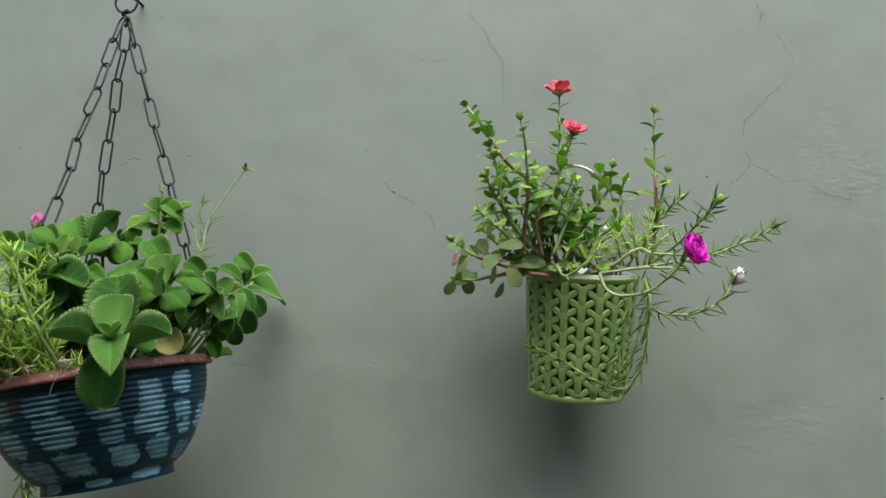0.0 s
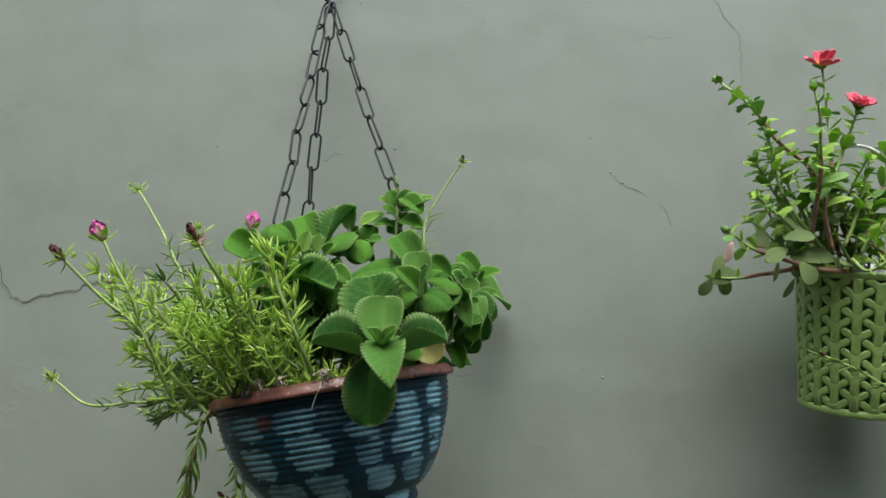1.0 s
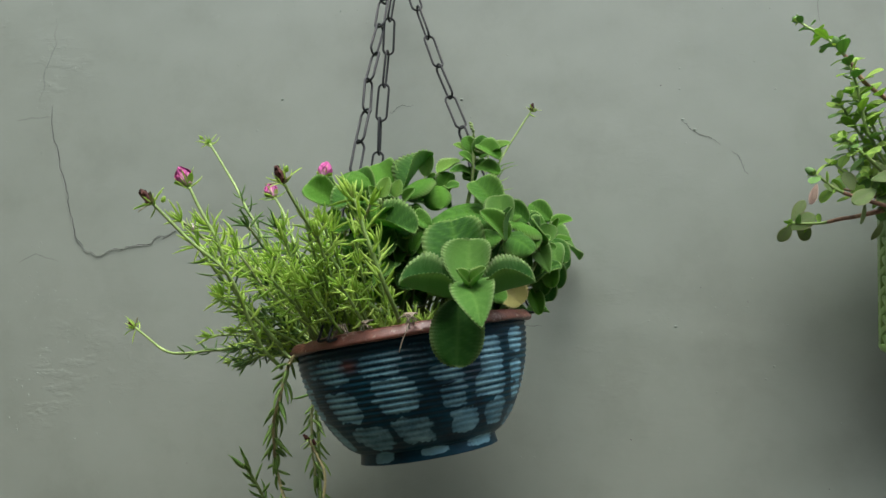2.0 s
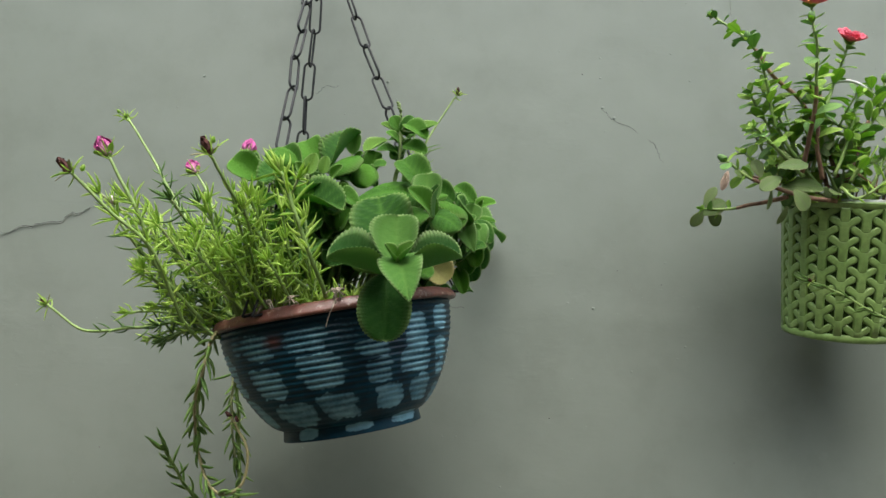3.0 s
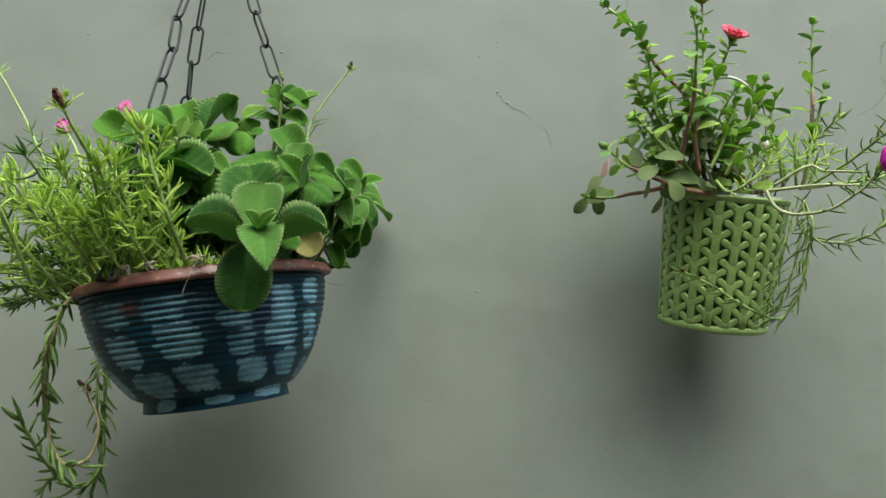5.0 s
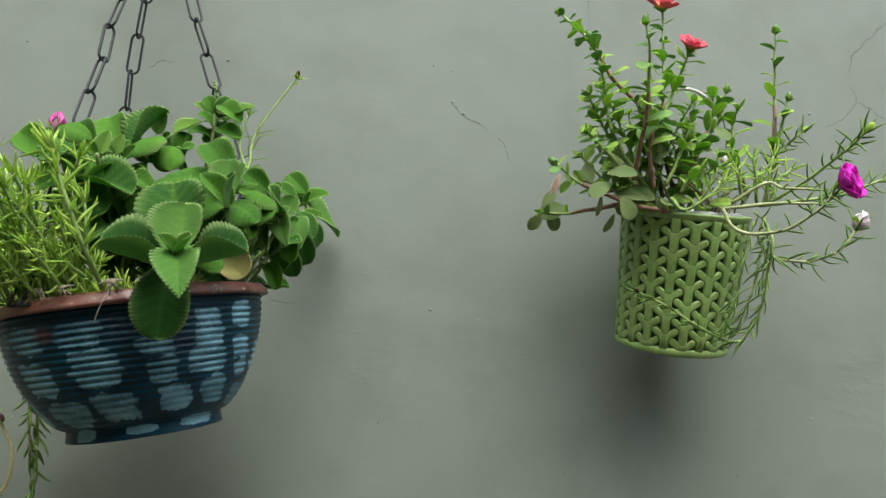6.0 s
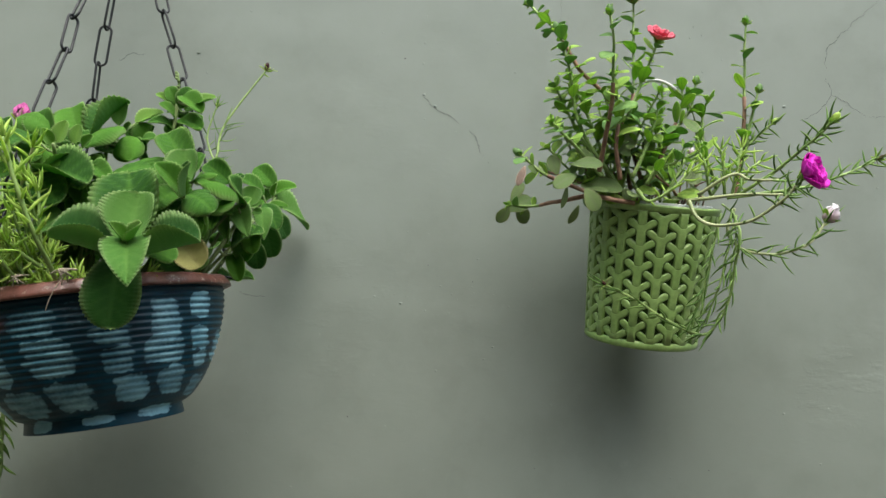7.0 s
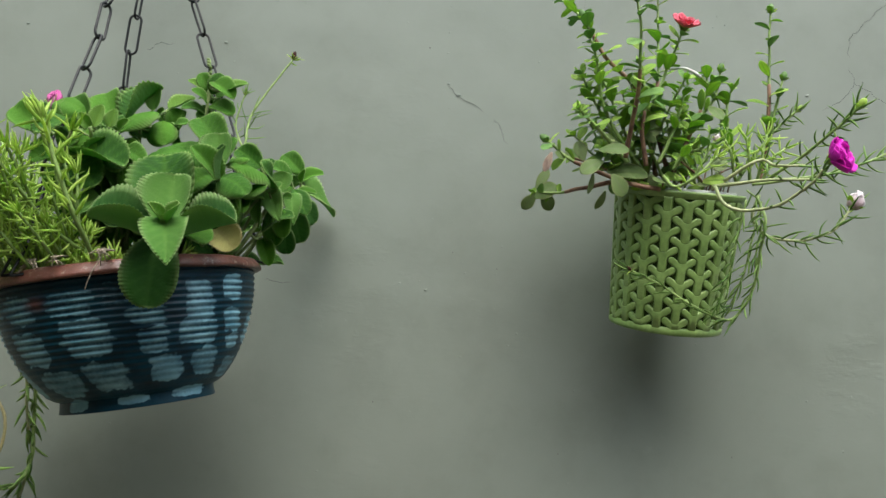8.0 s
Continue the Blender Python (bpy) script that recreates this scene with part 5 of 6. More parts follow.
# leaves round the rim's outer left side and under it
for k in range(16):
    root = bowl_soil(-0.118, random.uniform(-0.07, 0.03))
    tip = Vector((random.uniform(-0.640, -0.555), random.uniform(1.01, 1.13), random.uniform(1.405, 1.46)))
    ob, path = stem(moss, [root, root.lerp(tip, 0.5) + Vector((0, 0, 0.012)), tip], 0.0018, 0.0013, M_STEM)
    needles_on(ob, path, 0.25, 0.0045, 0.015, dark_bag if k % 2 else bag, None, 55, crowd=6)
# trailing stems below the bowl
TRAILS = (
    # points, radius, material, leaves from and to, spacing
    ([(-0.534, 1.030, 1.414), (-0.535, 1.010, 1.399), (-0.536, 1.000, 1.377), (-0.547, 1.010, 1.349), (-0.553, 1.030, 1.316), (-0.556, 1.050, 1.289), (-0.546, 1.045, 1.265), (-0.534, 1.035, 1.253), (-0.518, 1.025, 1.251), (-0.505, 1.025, 1.258), (-0.498, 1.028, 1.276), (-0.500, 1.030, 1.298), (-0.511, 1.035, 1.316), (-0.517, 1.035, 1.327)], 0.0016, M_STEM_BROWN_PALE, 0.04, 0.66, 0.0078),
)
TRAILS += (
    ([(-0.537, 1.040, 1.414), (-0.540, 1.020, 1.393), (-0.545, 1.020, 1.366), (-0.552, 1.030, 1.338), (-0.554, 1.040, 1.312)], 0.0017, M_STEM, 0.05, 1.0, 0.0065),
)
TRAILS += (
    ([(-0.563, 1.240, 1.399), (-0.575, 1.250, 1.356), (-0.574, 1.255, 1.307), (-0.572, 1.255, 1.265), (-0.570, 1.250, 1.224), (-0.575, 1.240, 1.202), (-0.591, 1.230, 1.194), (-0.608, 1.220, 1.204), (-0.620, 1.205, 1.226), (-0.630, 1.190, 1.251), (-0.639, 1.175, 1.277)], 0.0022, M_STEM, 0.05, 1.0, 0.0056),
)
TRAILS += (
    ([(-0.575, 1.240, 1.398), (-0.578, 1.240, 1.342), (-0.579, 1.245, 1.300), (-0.575, 1.250, 1.258)], 0.0018, M_STEM_PALE, 0.10, 1.0, 0.0065),
)
TRAILS += (
    ([(-0.571, 1.250, 1.221), (-0.576, 1.245, 1.189), (-0.584, 1.240, 1.165)], 0.0016, M_STEM_PALE, 0.1, 1.0, 0.0070),
)
TRAILS += (
    ([(-0.613, 1.220, 1.208), (-0.624, 1.220, 1.196), (-0.629, 1.220, 1.173)], 0.0016, M_STEM, 0.1, 1.0, 0.0070),
)
for i, (pts, r, m, start, stop, step) in enumerate(TRAILS):
    ob, path = stem(moss, pts, r * 1.15, r * 0.9, m, label="hanging trailing stem")
    needles_on(ob, path, start, step * 1.15, 0.026, None, M_NEEDLE_MID, 46, 0.0018, crowd=0 if i == 0 else 5, stop=stop)
closed_bud(moss, TRAILS[2][0][-1], (-0.5, -0.1, 0.7), 0.008, "green")
closed_bud(moss, TRAILS[0][0][-1], (-0.7, -0.2, 0.6), 0.008, "dry")
closed_bud(moss, (-0.509, 1.030, 1.322), (-0.3, -0.2, 0.9), 0.007, "dry")
bag.finish(moss, M_NEEDLE, "crowded light green needle leaves")
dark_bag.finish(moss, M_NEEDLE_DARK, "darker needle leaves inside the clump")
# dry pale rootlets and crumbs of soil lying over the rim
for p, count, reach in ((Vector((-0.474, 0.998, 1.440)), 12, 0.016), (Vector((-0.399, 0.970, 1.449)), 9, 0.013), (Vector((-0.447, 0.985, 1.443)), 5, 0.010)):
    for k in range(count):
        q = p + Vector((random.uniform(-reach, reach), random.uniform(-0.008, 0.001), random.uniform(-reach * 0.9, 0.004)))
        stem(moss, [p + Vector((random.uniform(-0.006, 0.006), 0.018, 0.006)), p + Vector((random.uniform(-0.005, 0.005), -0.001, 0.004)), q], 0.0010, 0.0005, M_ROOT, 8, name="rootlet")
stem(moss, [(-0.398, 0.972, 1.449), (-0.399, 0.958, 1.438), (-0.403, 0.957, 1.427), (-0.406, 0.958, 1.417)], 0.0005, 0.0004, M_ROOT, 14, name="rootlet")

# ---------------------------------------------------------------- green woven basket
BK_BASE = Vector((0.1895, 1.238, 1.4100))
BK_TOP = Vector((0.1970, 1.205, 1.572))
BK_AXIS = (BK_TOP - BK_BASE).normalized()
BK_H = (BK_TOP - BK_BASE).length
BK = Matrix.Translation(BK_BASE) @ BK_AXIS.to_track_quat("Z", "Y").to_matrix().to_4x4()
BK_R0, BK_R1 = 0.0645, 0.0738
basket = thing("hanging_basket", BK_BASE, "lime green plastic pot with moulded weave, hung on the wall", "planter")


def bk_radius(h):
    return BK_R0 + (BK_R1 - BK_R0) * h / BK_H


def y_outline():
    """One Y of the weave, in units of the column spacing: two arms over a stem."""
    s, a = 0.238, 0.195
    ang = math.atan2(0.34, 0.70)
    d, nrm = Vector((math.cos(ang), math.sin(ang))), Vector((-math.sin(ang), math.cos(ang)))
    tip = Vector((0.70, 0.34)) - d * a * 0.8
    right = [Vector((0.0, -0.92)), Vector((s * 0.75, -0.92)), Vector((s, -0.84)), Vector((s, -0.30)), Vector((s + 0.03, -0.17)), Vector((s + 0.12, -0.075))]
    for k in range(6):
        t = -math.pi / 2 + math.pi * k / 5
        right.append(tip + d * a * math.cos(t) + nrm * a * math.sin(t))
    right += [Vector((0.16, 0.235)), Vector((0.07, 0.185))]
    left = [Vector((-p.x, p.y)) for p in reversed(right[1:])]
    return right + [Vector((0.0, 0.170))] + left


def build_weave():
    cols, rows = 20, 7
    out = y_outline()
    n = len(out)
    inset = []
    for i, p in enumerate(out):
        e1, e2 = (p - out[i - 1]).normalized(), (out[(i + 1) % n] - p).normalized()
        nn = Vector((-(e1.y + e2.y), e1.x + e2.x))
        nn = nn.normalized() if nn.length > 1e-4 else Vector((0, 0))
        inset.append((p + nn * 0.018, p + nn * 0.050, p + nn * 0.095))
    pitch = 0.0234
    for row in range(-1, rows * 2):
        h0 = 0.0125 + pitch * (row * 0.5 + 0.42)
        if h0 > BK_H - 0.002:
            continue
        col = 2 * math.pi * bk_radius(h0) / cols
        verts = []
        for ring, lift in ((0, -0.0016), (1, 0.0012), (2, 0.0019), (3, 0.0021)):
            for i in range(n):
                q = out[i] if ring == 0 else inset[i][ring - 1]
                h = h0 + q.y * pitch * 0.98
                h = min(max(h, 0.007), BK_H - 0.0045)
                r = bk_radius(h) + lift + 0.0006 * (abs(q.x) < 0.25) - 0.0010 * max(0.0, abs(q.x) - 0.45)
                a = q.x * col / bk_radius(h0)
                verts.append((r * math.sin(a), -r * math.cos(a), h))
        bm = bmesh.new()
        vs = [bm.verts.new(v) for v in verts]
        for ring in (0, 1, 2):
            for i in range(n):
                j = (i + 1) % n
                bm.faces.new((vs[ring * n + i], vs[ring * n + j], vs[(ring + 1) * n + j], vs[(ring + 1) * n + i]))
        top = bm.faces.new(vs[3 * n :])
        bmesh.ops.triangulate(bm, faces=[top])
        me = mesh_of("weave_strip", bm, M_GREEN)
        for c in range(cols // 2):
            deg = 360.0 / cols * (2 * c + row % 2) - 2.0
            link("weave_strip", me, basket, BK @ pose(0, 0, 0, 0, 0, deg))


def build_basket():
    H = BK_H
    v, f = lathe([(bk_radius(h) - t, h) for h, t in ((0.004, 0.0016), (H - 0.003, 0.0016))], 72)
    link("liner", data_mesh("liner", v, f, M_GREEN_IN), basket, BK, "inner wall behind the weave, green darkened for shade in gaps")
    R = BK_R1
    v, f = lathe([(R - 0.004, H - 0.0075), (R + 0.0016, H - 0.007), (R + 0.0024, H - 0.004), (R + 0.0036, H - 0.0015), (R + 0.0038, H + 0.0006), (R + 0.0016, H + 0.0014), (R - 0.0016, H + 0.0006), (R - 0.003, H - 0.02), (R - 0.012, 0.06)], 96)
    link("rim", data_mesh("rim", v, f, M_GREEN), basket, BK, "smooth green rim")
    r = BK_R0
    v, f = lathe([(0.0, 0.0035), (r - 0.010, 0.0035), (r - 0.006, 0.0), (r + 0.0018, 0.0002), (r + 0.0030, 0.0020), (r + 0.0032, 0.0075), (r + 0.0018, 0.0090), (r - 0.004, 0.0095)], 96)
    link("foot_band", data_mesh("foot_band", v, f, M_GREEN), basket, BK, "smooth green band round the foot")
    build_weave()
    v, f = lathe([(0.052, H - 0.03), (0.0655, H - 0.006), (0.0665, H + 0.0035), (0.0650, H + 0.0042), (0.0630, H - 0.006), (0.050, H - 0.03)], 64)
    inner = link("inner_pot", data_mesh("inner_pot", v, f, M_GREY_POT), basket, BK, "pale grey nursery pot standing inside")
    arch = spline([BK @ Vector((-0.066, 0.020, H)), (0.134, 1.205, 1.640), (0.146, 1.185, 1.695), (0.175, 1.172, 1.714), (0.207, 1.168, 1.707), (0.238, 1.180, 1.670), BK @ Vector((0.066, 0.020, H))], 48)
    loop = link("handle", data_mesh("handle", *tube(arch, 0.0009, 8), M_STEM), basket, label="thin green wire hanging loop")
    link("sleeve", data_mesh("sleeve", *tube(arch[24:34], 0.0021, 8), M_WHITE), loop, label="white plastic sleeve")
    nail = spline([(0.197, 1.318, 1.565), (0.197, 1.295, 1.566), (0.197, 1.270, 1.570)], 6)
    tagged(link("nail", data_mesh("nail", *tube(nail, 0.0016, 8), M_CHAIN)), "thin steel nail in the wall behind the basket", "nail")


build_basket()
soil("basket_soil", BK, 0.0605, BK_H - 0.009, "dark potting soil in the green basket")

# ---------------------------------------------------------------- purslane in the basket
purslane = thing("purslane_plant", BK @ Vector((-0.02, 0, BK_H)), "upright purslane with oval leaves, reddish stems and coral red flowers", "plant")


def bk_soil(x, y):
    return BK @ Vector((x, y, BK_H - 0.004))


def ovals_on(ob, path, start, step, size, meshes, spread=58, tuft=4, bare=False):
    fr = frames(path)
    total = sum((b - a).length for a, b in zip(path, path[1:]))
    count = max(2, int(total * (1 - start) / step))
    turn = random.uniform(0, 6)
    for k in range(count + tuft):
        s = start + (1 - start) * min(1.0, k / count)
        i = min(int(s * (len(path) - 1)), len(path) - 2)
        t, u, v = fr[i]
        p = path[i].lerp(path[i + 1], min(1.0, s * (len(path) - 1) - i))
        turn += 2.4
        e = u * math.cos(turn) + v * math.sin(turn)
        op = radians(spread * random.uniform(0.7, 1.35) * (0.6 if k >= count else 1.0))
        d = t * math.cos(op) + e * math.sin(op)
        link("leaf", random.choice(meshes), ob, aim(p, d, t * 0.6 - e * 0.3 + Vector((random.uniform(-0.4, 0.4), random.uniform(-0.7, 0.1), random.uniform(0.1, 0.8))), size * random.uniform(0.65, 1.15) * (0.7 if k >= count else 1.0) * (1.12 - (0.48 if bare else 0.30) * s * s)))


PURSLANE = (
    # foot to tip, leaves from, spacing, leaf length, brown stem, bud at the tip
    ([(0.170, 1.170, 1.595), (0.152, 1.165, 1.647), (0.125, 1.155, 1.688), (0.091, 1.145, 1.716), (0.071, 1.140, 1.746), (0.060, 1.150, 1.767), (0.050, 1.170, 1.787), (0.039, 1.190, 1.809)], 0.3, 0.0105, 0.017, 1, "leafy"),
    ([(0.110, 1.120, 1.592), (0.112, 1.100, 1.628), (0.115, 1.085, 1.661), (0.113, 1.075, 1.687), (0.109, 1.060, 1.719), (0.105, 1.055, 1.745)], 0.3, 0.0115, 0.019, 1, "leafy"),
    ([(0.158, 1.170, 1.583), (0.153, 1.180, 1.635), (0.163, 1.190, 1.676), (0.169, 1.200, 1.718), (0.172, 1.210, 1.769), (0.174, 1.220, 1.829)], 0.3, 0.0095, 0.018, 1, ""),
    ([(0.134, 1.150, 1.600), (0.148, 1.150, 1.660), (0.165, 1.150, 1.705), (0.174, 1.145, 1.731), (0.180, 1.140, 1.747)], 0.3, 0.011, 0.018, 0, ""),
)
PURSLANE += (
    ([(0.172, 1.160, 1.578), (0.193, 1.165, 1.624), (0.209, 1.170, 1.656), (0.220, 1.175, 1.688), (0.222, 1.180, 1.711)], 0.42, 0.009, 0.019, 1, ""),
    ([(0.209, 1.170, 1.654), (0.224, 1.175, 1.672), (0.235, 1.180, 1.693), (0.239, 1.180, 1.715)], 0.25, 0.009, 0.016, 0, "leafy"),
    ([(0.284, 1.180, 1.580), (0.293, 1.175, 1.633), (0.294, 1.170, 1.686), (0.294, 1.170, 1.741), (0.296, 1.170, 1.788)], 0.36, 0.015, 0.018, 1, "leafy"),
    ([(0.293, 1.170, 1.624), (0.301, 1.170, 1.670), (0.310, 1.170, 1.705)], 0.35, 0.0105, 0.015, 0, "leafy"),
)
PURSLANE += (
    ([(0.154, 1.140, 1.561), (0.114, 1.130, 1.566), (0.077, 1.125, 1.577), (0.045, 1.115, 1.588), (0.027, 1.110, 1.600), (0.022, 1.110, 1.604)], 0.62, 0.013, 0.015, 1, "leafy"),
    ([(0.096, 1.130, 1.566), (0.071, 1.160, 1.564), (0.046, 1.200, 1.564), (0.025, 1.220, 1.568)], 0.85, 0.016, 0.012, 1, ""),
    ([(0.122, 1.140, 1.598), (0.090, 1.135, 1.648), (0.079, 1.130, 1.701), (0.070, 1.125, 1.729)], 0.34, 0.0068, 0.016, 0, ""),
    ([(0.114, 1.130, 1.589), (0.085, 1.120, 1.617), (0.064, 1.110, 1.632), (0.053, 1.105, 1.642)], 0.5, 0.0055, 0.015, 0, ""),
)
PURSLANE += (
    ([(0.118, 1.140, 1.591), (0.094, 1.150, 1.641), (0.076, 1.150, 1.672), (0.065, 1.150, 1.695)], 0.35, 0.0075, 0.018, 0, ""),
    ([(0.131, 1.160, 1.593), (0.115, 1.170, 1.649), (0.100, 1.175, 1.689), (0.089, 1.180, 1.713)], 0.35, 0.008, 0.018, 0, ""),
    ([(0.150, 1.130, 1.589), (0.166, 1.130, 1.626), (0.175, 1.130, 1.655), (0.182, 1.130, 1.682)], 0.35, 0.007, 0.015, 0, ""),
    ([(0.136, 1.130, 1.586), (0.128, 1.120, 1.624), (0.132, 1.120, 1.657), (0.129, 1.120, 1.683)], 0.35, 0.009, 0.019, 1, ""),
)
PURSLANE += (
    ([(0.163, 1.120, 1.580), (0.173, 1.110, 1.597), (0.190, 1.105, 1.603), (0.197, 1.100, 1.617)], 0.2, 0.0065, 0.015, 0, ""),
    ([(0.236, 1.180, 1.596), (0.249, 1.185, 1.635), (0.250, 1.190, 1.675), (0.256, 1.190, 1.697)], 0.35, 0.0095, 0.018, 0, ""),
    ([(0.260, 1.170, 1.587), (0.247, 1.160, 1.615), (0.236, 1.155, 1.641)], 0.35, 0.009, 0.018, 0, ""),
    ([(0.138, 1.150, 1.585), (0.121, 1.160, 1.616), (0.095, 1.165, 1.636)], 0.3, 0.0075, 0.017, 0, ""),
)
for pts, start, step, size, brown, head in PURSLANE:
    ob, path = stem(purslane, pts, 0.0024, 0.0013, M_STEM)
    if brown:
        woody = path[: int(len(path) * 0.58)]
        link("woody_base", data_mesh("woody_base", *tube(woody, lambda q: 0.0028 - 0.0006 * q, 7, 0.06), M_STEM_BROWN), ob, label="reddish brown lower stem")
    ovals_on(ob, path, start * 0.75, step * 0.76, size * 1.34, OVAL, 62, 4 if head else 5, bool(head))
    if head:
        closed_bud(purslane, path[-1], path[-1] - path[-3], 0.012, head)
closed_bud(purslane, (0.064, 1.140, 1.757), (-0.3, -0.2, 1.0), 0.012, "leafy")
# short side shoots that fill the middle of the plant
for k in range(21):
    foot = bk_soil(random.uniform(-0.055, 0.03), random.uniform(-0.045, 0.04))
    tip = Vector((random.uniform(0.055, 0.235), random.uniform(1.115, 1.225), random.uniform(1.585, 1.700)))
    tip.z -= 0.35 * max(0.0, 0.10 - tip.x) + 0.45 * max(0.0, tip.x - 0.19)
    bend = foot.lerp(tip, 0.55) + Vector((random.uniform(-0.012, 0.012), random.uniform(-0.012, 0.012), -0.005))
    ob, path = stem(purslane, [foot, bend, tip], 0.0019, 0.0012, M_STEM_BROWN if k % 3 == 0 else M_STEM)
    ovals_on(ob, path, 0.35, 0.0075, random.uniform(0.020, 0.027), OVAL, 66, 6)
# large olive leaves low on the stems
OLIVE_LEAVES = (
    # foot, tip, face, shape
    ((0.077, 1.105, 1.595), (0.114, 1.095, 1.603), (0, -0.75, 0.65), OVAL_OLD[0]),
    ((0.095, 1.145, 1.581), (0.149, 1.130, 1.586), (0, -0.72, 0.7), OVAL_OLD[0]),
    ((0.082, 1.110, 1.585), (0.052, 1.100, 1.571), (0.1, -0.85, 0.5), OVAL_OLD[0]),
    ((0.088, 1.090, 1.566), (0.107, 1.090, 1.540), (0.1, -1, 0.1), ROUND),
    ((0.063, 1.120, 1.587), (0.055, 1.115, 1.612), (0.2, -1, 0.1), ROUND),
    ((0.074, 1.120, 1.575), (0.071, 1.120, 1.545), (0.8, -0.6, 0.1), OVAL_OLD[1]),
    ((0.024, 1.220, 1.561), (0.049, 1.200, 1.578), (0, -0.9, 0.4), ROUND),
    ((0.033, 1.230, 1.569), (0.052, 1.235, 1.545), (0, -1, 0.2), ROUND),
    ((0.024, 1.220, 1.566), (0.007, 1.220, 1.542), (0.4, -0.9, 0.2), OVAL_OLD[0]),
    ((0.025, 1.220, 1.572), (0.040, 1.210, 1.599), (-0.3, -0.9, 0.3), OVAL_OLD[1]),
)
OLIVE_LEAVES += (
    ((0.083, 1.100, 1.550), (0.075, 1.110, 1.526), (0.6, -0.9, 0.1), OVAL_OLD[1]),
    ((0.093, 1.140, 1.576), (0.127, 1.120, 1.575), (0, -0.5, 0.85), OVAL_OLD[1]),
    ((0.158, 1.150, 1.645), (0.136, 1.130, 1.622), (0.2, -0.8, 0.5), OVAL_OLD[0]),
    ((0.219, 1.170, 1.670), (0.237, 1.150, 1.652), (0, -0.8, 0.6), OVAL_OLD[0]),
    ((0.230, 1.150, 1.606), (0.215, 1.130, 1.585), (0, -0.9, 0.4), ROUND),
    ((0.177, 1.150, 1.641), (0.167, 1.140, 1.619), (0, -0.9, 0.4), ROUND),
    ((0.041, 1.115, 1.586), (0.028, 1.100, 1.593), (0, -0.9, 0.4), OVAL_OLD[1]),
    ((0.052, 1.120, 1.587), (0.043, 1.120, 1.601), (0, -1, 0.3), ROUND),
    ((0.108, 1.140, 1.613), (0.085, 1.120, 1.621), (0, -0.8, 0.6), OVAL_OLD[0]),
    ((0.127, 1.140, 1.628), (0.154, 1.130, 1.617), (0, -0.8, 0.6), OVAL_OLD[0]),
)
for foot, tip, face, mesh in OLIVE_LEAVES:
    chord = Vector(tip) - Vector(foot)
    link("leaf", mesh, purslane, aim(foot, chord, face, chord.length * 0.84), "large olive green leaf")
# small leaves and brown twigs just over the front of the rim
for k in range(16):
    foot = bk_soil(random.uniform(-0.06, 0.035), random.uniform(-0.062, -0.02)) + Vector((0, 0, random.uniform(0.0, 0.022)))
    ob, path = stem(purslane, [foot - Vector((0, -0.01, 0.012)), foot], 0.0012, 0.0009, M_STEM_BROWN, 4, name="twig")
    e = Vector((random.uniform(-1, 1), random.uniform(-0.9, -0.1), random.uniform(-0.3, 0.5)))
    link("leaf", random.choice(OVAL_OLD + OVAL[1:2] + [ROUND]), ob, aim(foot, e, (random.uniform(-0.3, 0.3), -0.7, 0.7), random.uniform(0.016, 0.026)))
link("leaf", oval_leaf_mesh(0.17, 0.5, M_DRY_LEAF), purslane, aim((0.029, 1.130, 1.597), Vector((0.016, 1.120, 1.564)) - Vector((0.029, 1.130, 1.597)), (0.1, -1, 0.5), 0.024), "dry pale pink leaf")
open_flower(purslane, (0.174, 1.220, 1.834), (0.05, -0.45, 0.90), 0.0250, P_RED, ((3, 12, 1.0), (2, 55, 0.9)), "half-open coral red flower with a yellow heart")
open_flower(purslane, (0.181, 1.137, 1.752), (0.10, -0.62, 0.80), 0.0195, P_RED, ((5, 22, 1.0), (4, 50, 0.75)), "coral red flower with a yellow heart")

# ---------------------------------------------------------------- moss rose in the basket
moss2 = thing("moss_rose_plant", BK @ Vector((0.03, -0.02, BK_H)), "moss rose with arching stems, magenta flower and white bud", "plant")
MOSS2 = (
    # foot to tip, needles from, spacing, needle length, pale stem, bud, bud length
    ([(0.279, 1.160, 1.578), (0.299, 1.120, 1.594), (0.316, 1.085, 1.613), (0.328, 1.065, 1.627), (0.337, 1.055, 1.640)], 0.25, 0.0056, 0.021, 0, "green", 0.013),
    ([(0.260, 1.140, 1.571), (0.309, 1.130, 1.579), (0.350, 1.135, 1.587), (0.392, 1.140, 1.602), (0.438, 1.145, 1.624)], 0.25, 0.0056, 0.022, 0, "dry", 0.01),
    ([(0.281, 1.170, 1.565), (0.273, 1.170, 1.538), (0.291, 1.170, 1.517), (0.327, 1.170, 1.513), (0.365, 1.170, 1.525), (0.391, 1.172, 1.554)], 0.3, 0.0062, 0.027, 1, "white", 0.021),
    ([(0.203, 1.100, 1.560), (0.208, 1.090, 1.540), (0.227, 1.075, 1.530), (0.253, 1.055, 1.534), (0.274, 1.030, 1.552), (0.282, 1.020, 1.565)], 0.5, 0.008, 0.019, 1, "", 0),
)
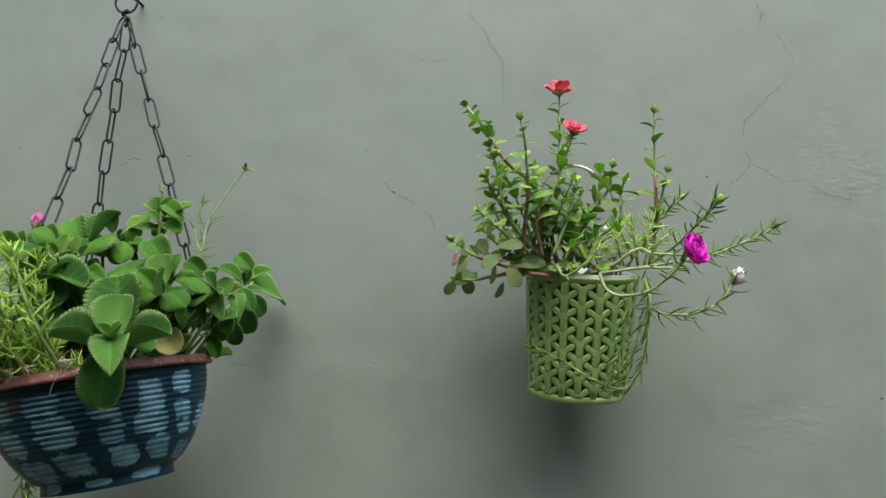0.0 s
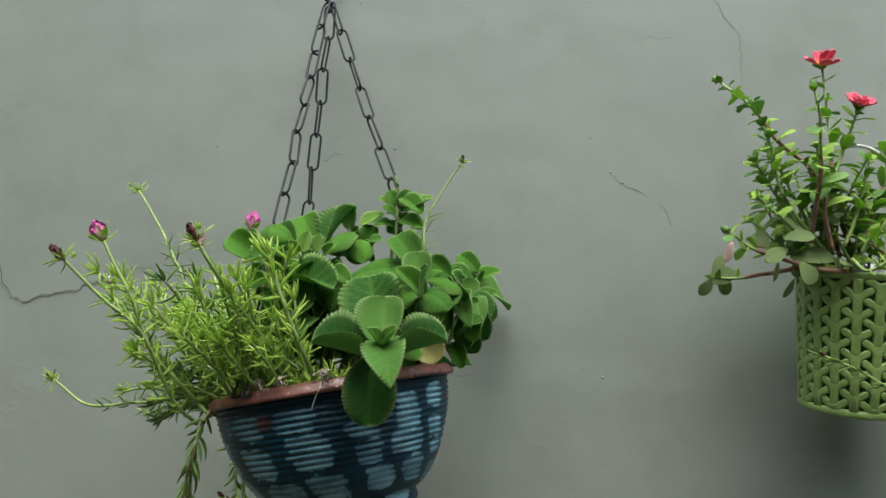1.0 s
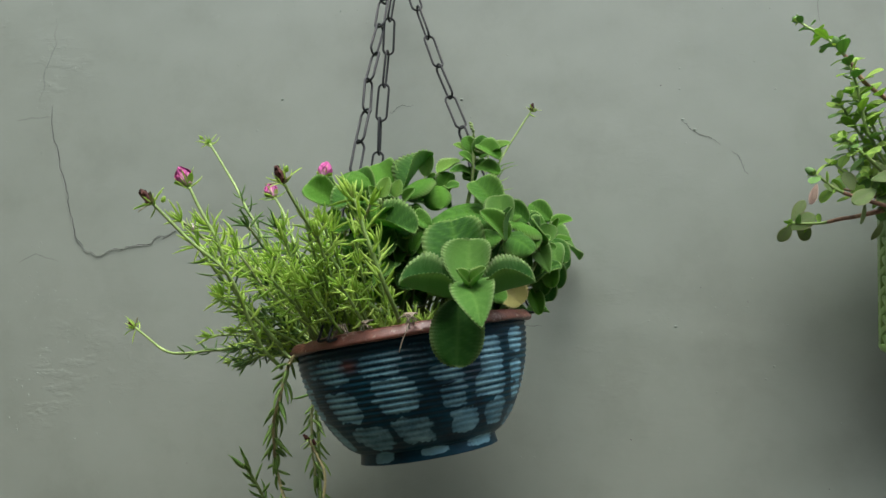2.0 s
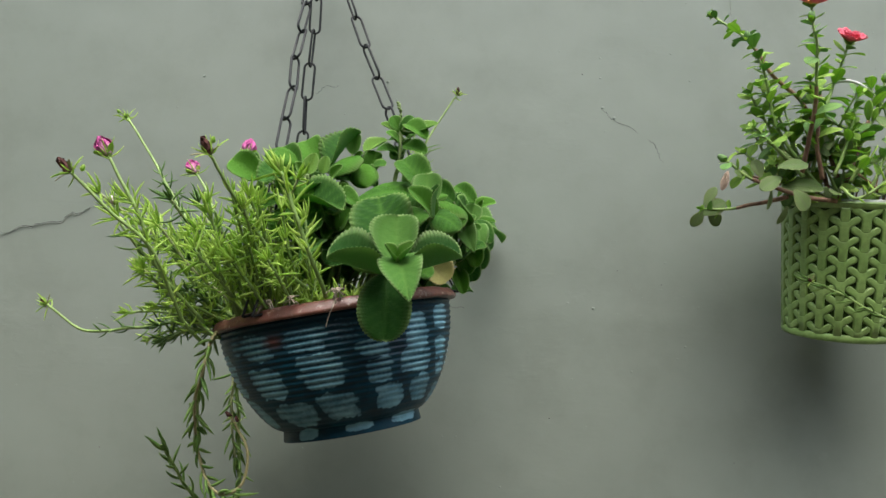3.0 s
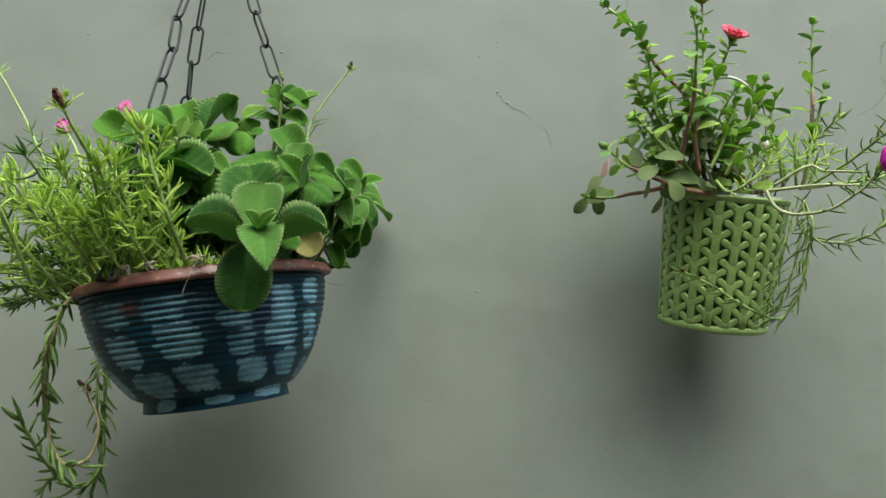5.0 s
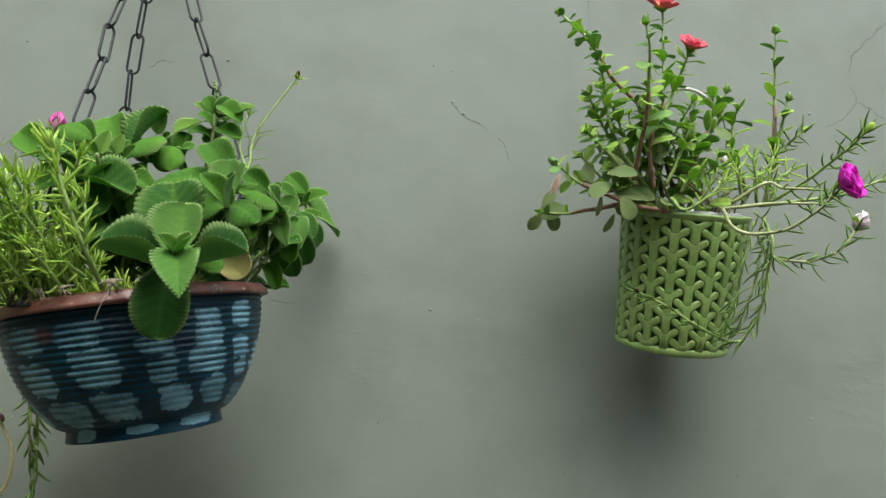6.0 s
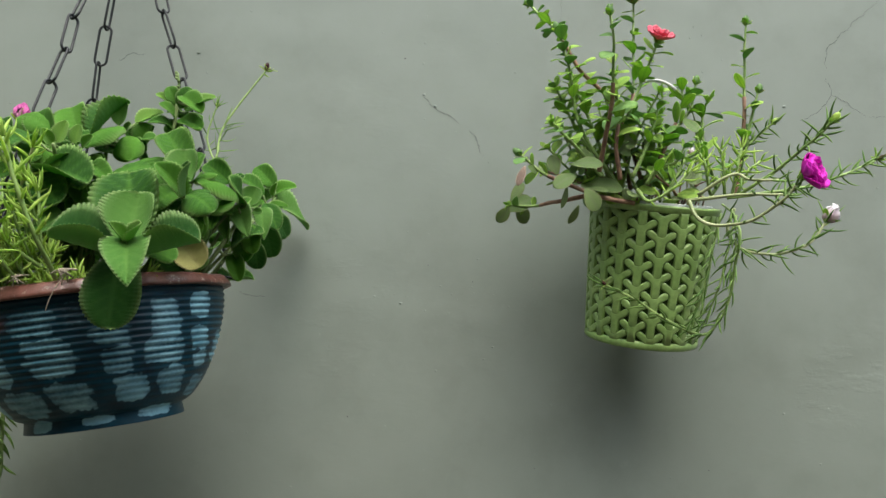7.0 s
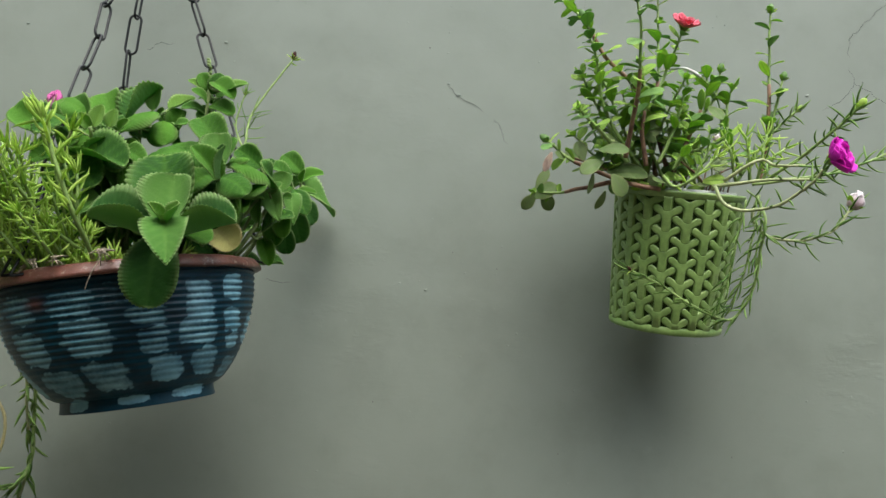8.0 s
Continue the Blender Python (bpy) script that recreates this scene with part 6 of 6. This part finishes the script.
MOSS2 += (
    ([(0.204, 1.110, 1.562), (0.247, 1.080, 1.564), (0.283, 1.050, 1.561)], 0.6, 0.011, 0.016, 1, "", 0),
    ([(0.220, 1.120, 1.571), (0.239, 1.105, 1.584), (0.256, 1.100, 1.591), (0.267, 1.090, 1.583), (0.289, 1.070, 1.580)], 0.45, 0.009, 0.016, 1, "", 0),
    ([(0.252, 1.170, 1.577), (0.280, 1.170, 1.617), (0.303, 1.170, 1.647), (0.324, 1.165, 1.667)], 0.2, 0.0052, 0.018, 0, "green", 0.009),
    ([(0.189, 1.130, 1.571), (0.203, 1.130, 1.600), (0.213, 1.130, 1.618)], 0.25, 0.006, 0.017, 0, "white", 0.008),
)
MOSS2 += (
    ([(0.152, 1.120, 1.573), (0.160, 1.100, 1.557), (0.180, 1.090, 1.569), (0.200, 1.085, 1.590)], 0.35, 0.0075, 0.015, 0, "", 0),
    ([(0.262, 1.150, 1.576), (0.256, 1.140, 1.605), (0.253, 1.140, 1.627)], 0.15, 0.005, 0.018, 0, "", 0),
    ([(0.242, 1.140, 1.575), (0.232, 1.130, 1.603), (0.225, 1.130, 1.620)], 0.15, 0.005, 0.018, 0, "", 0),
    ([(0.279, 1.160, 1.578), (0.289, 1.150, 1.606), (0.305, 1.150, 1.619)], 0.15, 0.005, 0.018, 0, "", 0),
)
MOSS2 += (
    ([(0.270, 1.150, 1.576), (0.272, 1.140, 1.605), (0.278, 1.140, 1.631)], 0.15, 0.005, 0.018, 0, "", 0),
)
for pts, start, step, ln, pale, kind, size in MOSS2:
    ob, path = stem(moss2, pts, 0.0021, 0.0014, M_STEM_PALE if pale else M_STEM)
    needles_on(ob, path, start, step * 0.64, ln * 1.1, None, M_NEEDLE_MID if pale or kind else M_NEEDLE, 62, 0.0012, crowd=3)
    if kind:
        needles_on(ob, path, 0.97, 0.004, 0.010, None, M_NEEDLE, 60, crowd=3)
        closed_bud(moss2, path[-1], path[-1] - path[-3], size, kind)
open_flower(moss2, (0.288, 1.018, 1.574), (0.62, -0.66, 0.30), 0.0225, P_MAGENTA, ((5, 24, 1.0), (5, 44, 0.92), (4, 64, 0.70)), "double magenta flower seen from the side")
# the stem that hangs down beside the basket and climbs back across its front
TRAIL2 = (
    ([(0.269, 1.150, 1.560), (0.271, 1.130, 1.530), (0.269, 1.140, 1.495), (0.264, 1.145, 1.459), (0.253, 1.150, 1.432), (0.235, 1.150, 1.417), (0.199, 1.150, 1.430), (0.164, 1.152, 1.451), (0.126, 1.155, 1.470)], 0.0019),
    ([(0.279, 1.160, 1.555), (0.264, 1.150, 1.510), (0.253, 1.150, 1.467), (0.240, 1.155, 1.432)], 0.0013),
    ([(0.250, 1.130, 1.552), (0.241, 1.135, 1.509), (0.233, 1.140, 1.467), (0.224, 1.145, 1.435)], 0.0012),
    ([(0.258, 1.150, 1.566), (0.268, 1.138, 1.550), (0.272, 1.145, 1.522), (0.268, 1.150, 1.490)], 0.0012),
)
for pts, r in TRAIL2:
    ob, path = stem(moss2, pts, r, r * 0.7, M_STEM, label="hanging trailing stem")
    needles_on(ob, path, 0.10, 0.0056, 0.021, None, M_NEEDLE_MID, 62, 0.0011, crowd=3, side=(-0.9, -0.35, -0.5))
closed_bud(moss2, TRAIL2[0][0][-1], (-0.6, -0.3, 0.5), 0.007, "dry")
# dry brown stems and rootlets between the shoots
for k in range(14):
    p = bk_soil(random.uniform(-0.03, 0.04), random.uniform(-0.05, 0.0))
    q = p + Vector((random.uniform(-0.03, 0.04), random.uniform(-0.03, 0.01), random.uniform(0.01, 0.045)))
    stem(moss2, [p, p.lerp(q, 0.5) + Vector((random.uniform(-0.01, 0.01), 0, 0.01)), q], 0.0011, 0.0007, M_STEM_BROWN if k % 2 else M_STEM_PALE, 10, name="dry_stem")
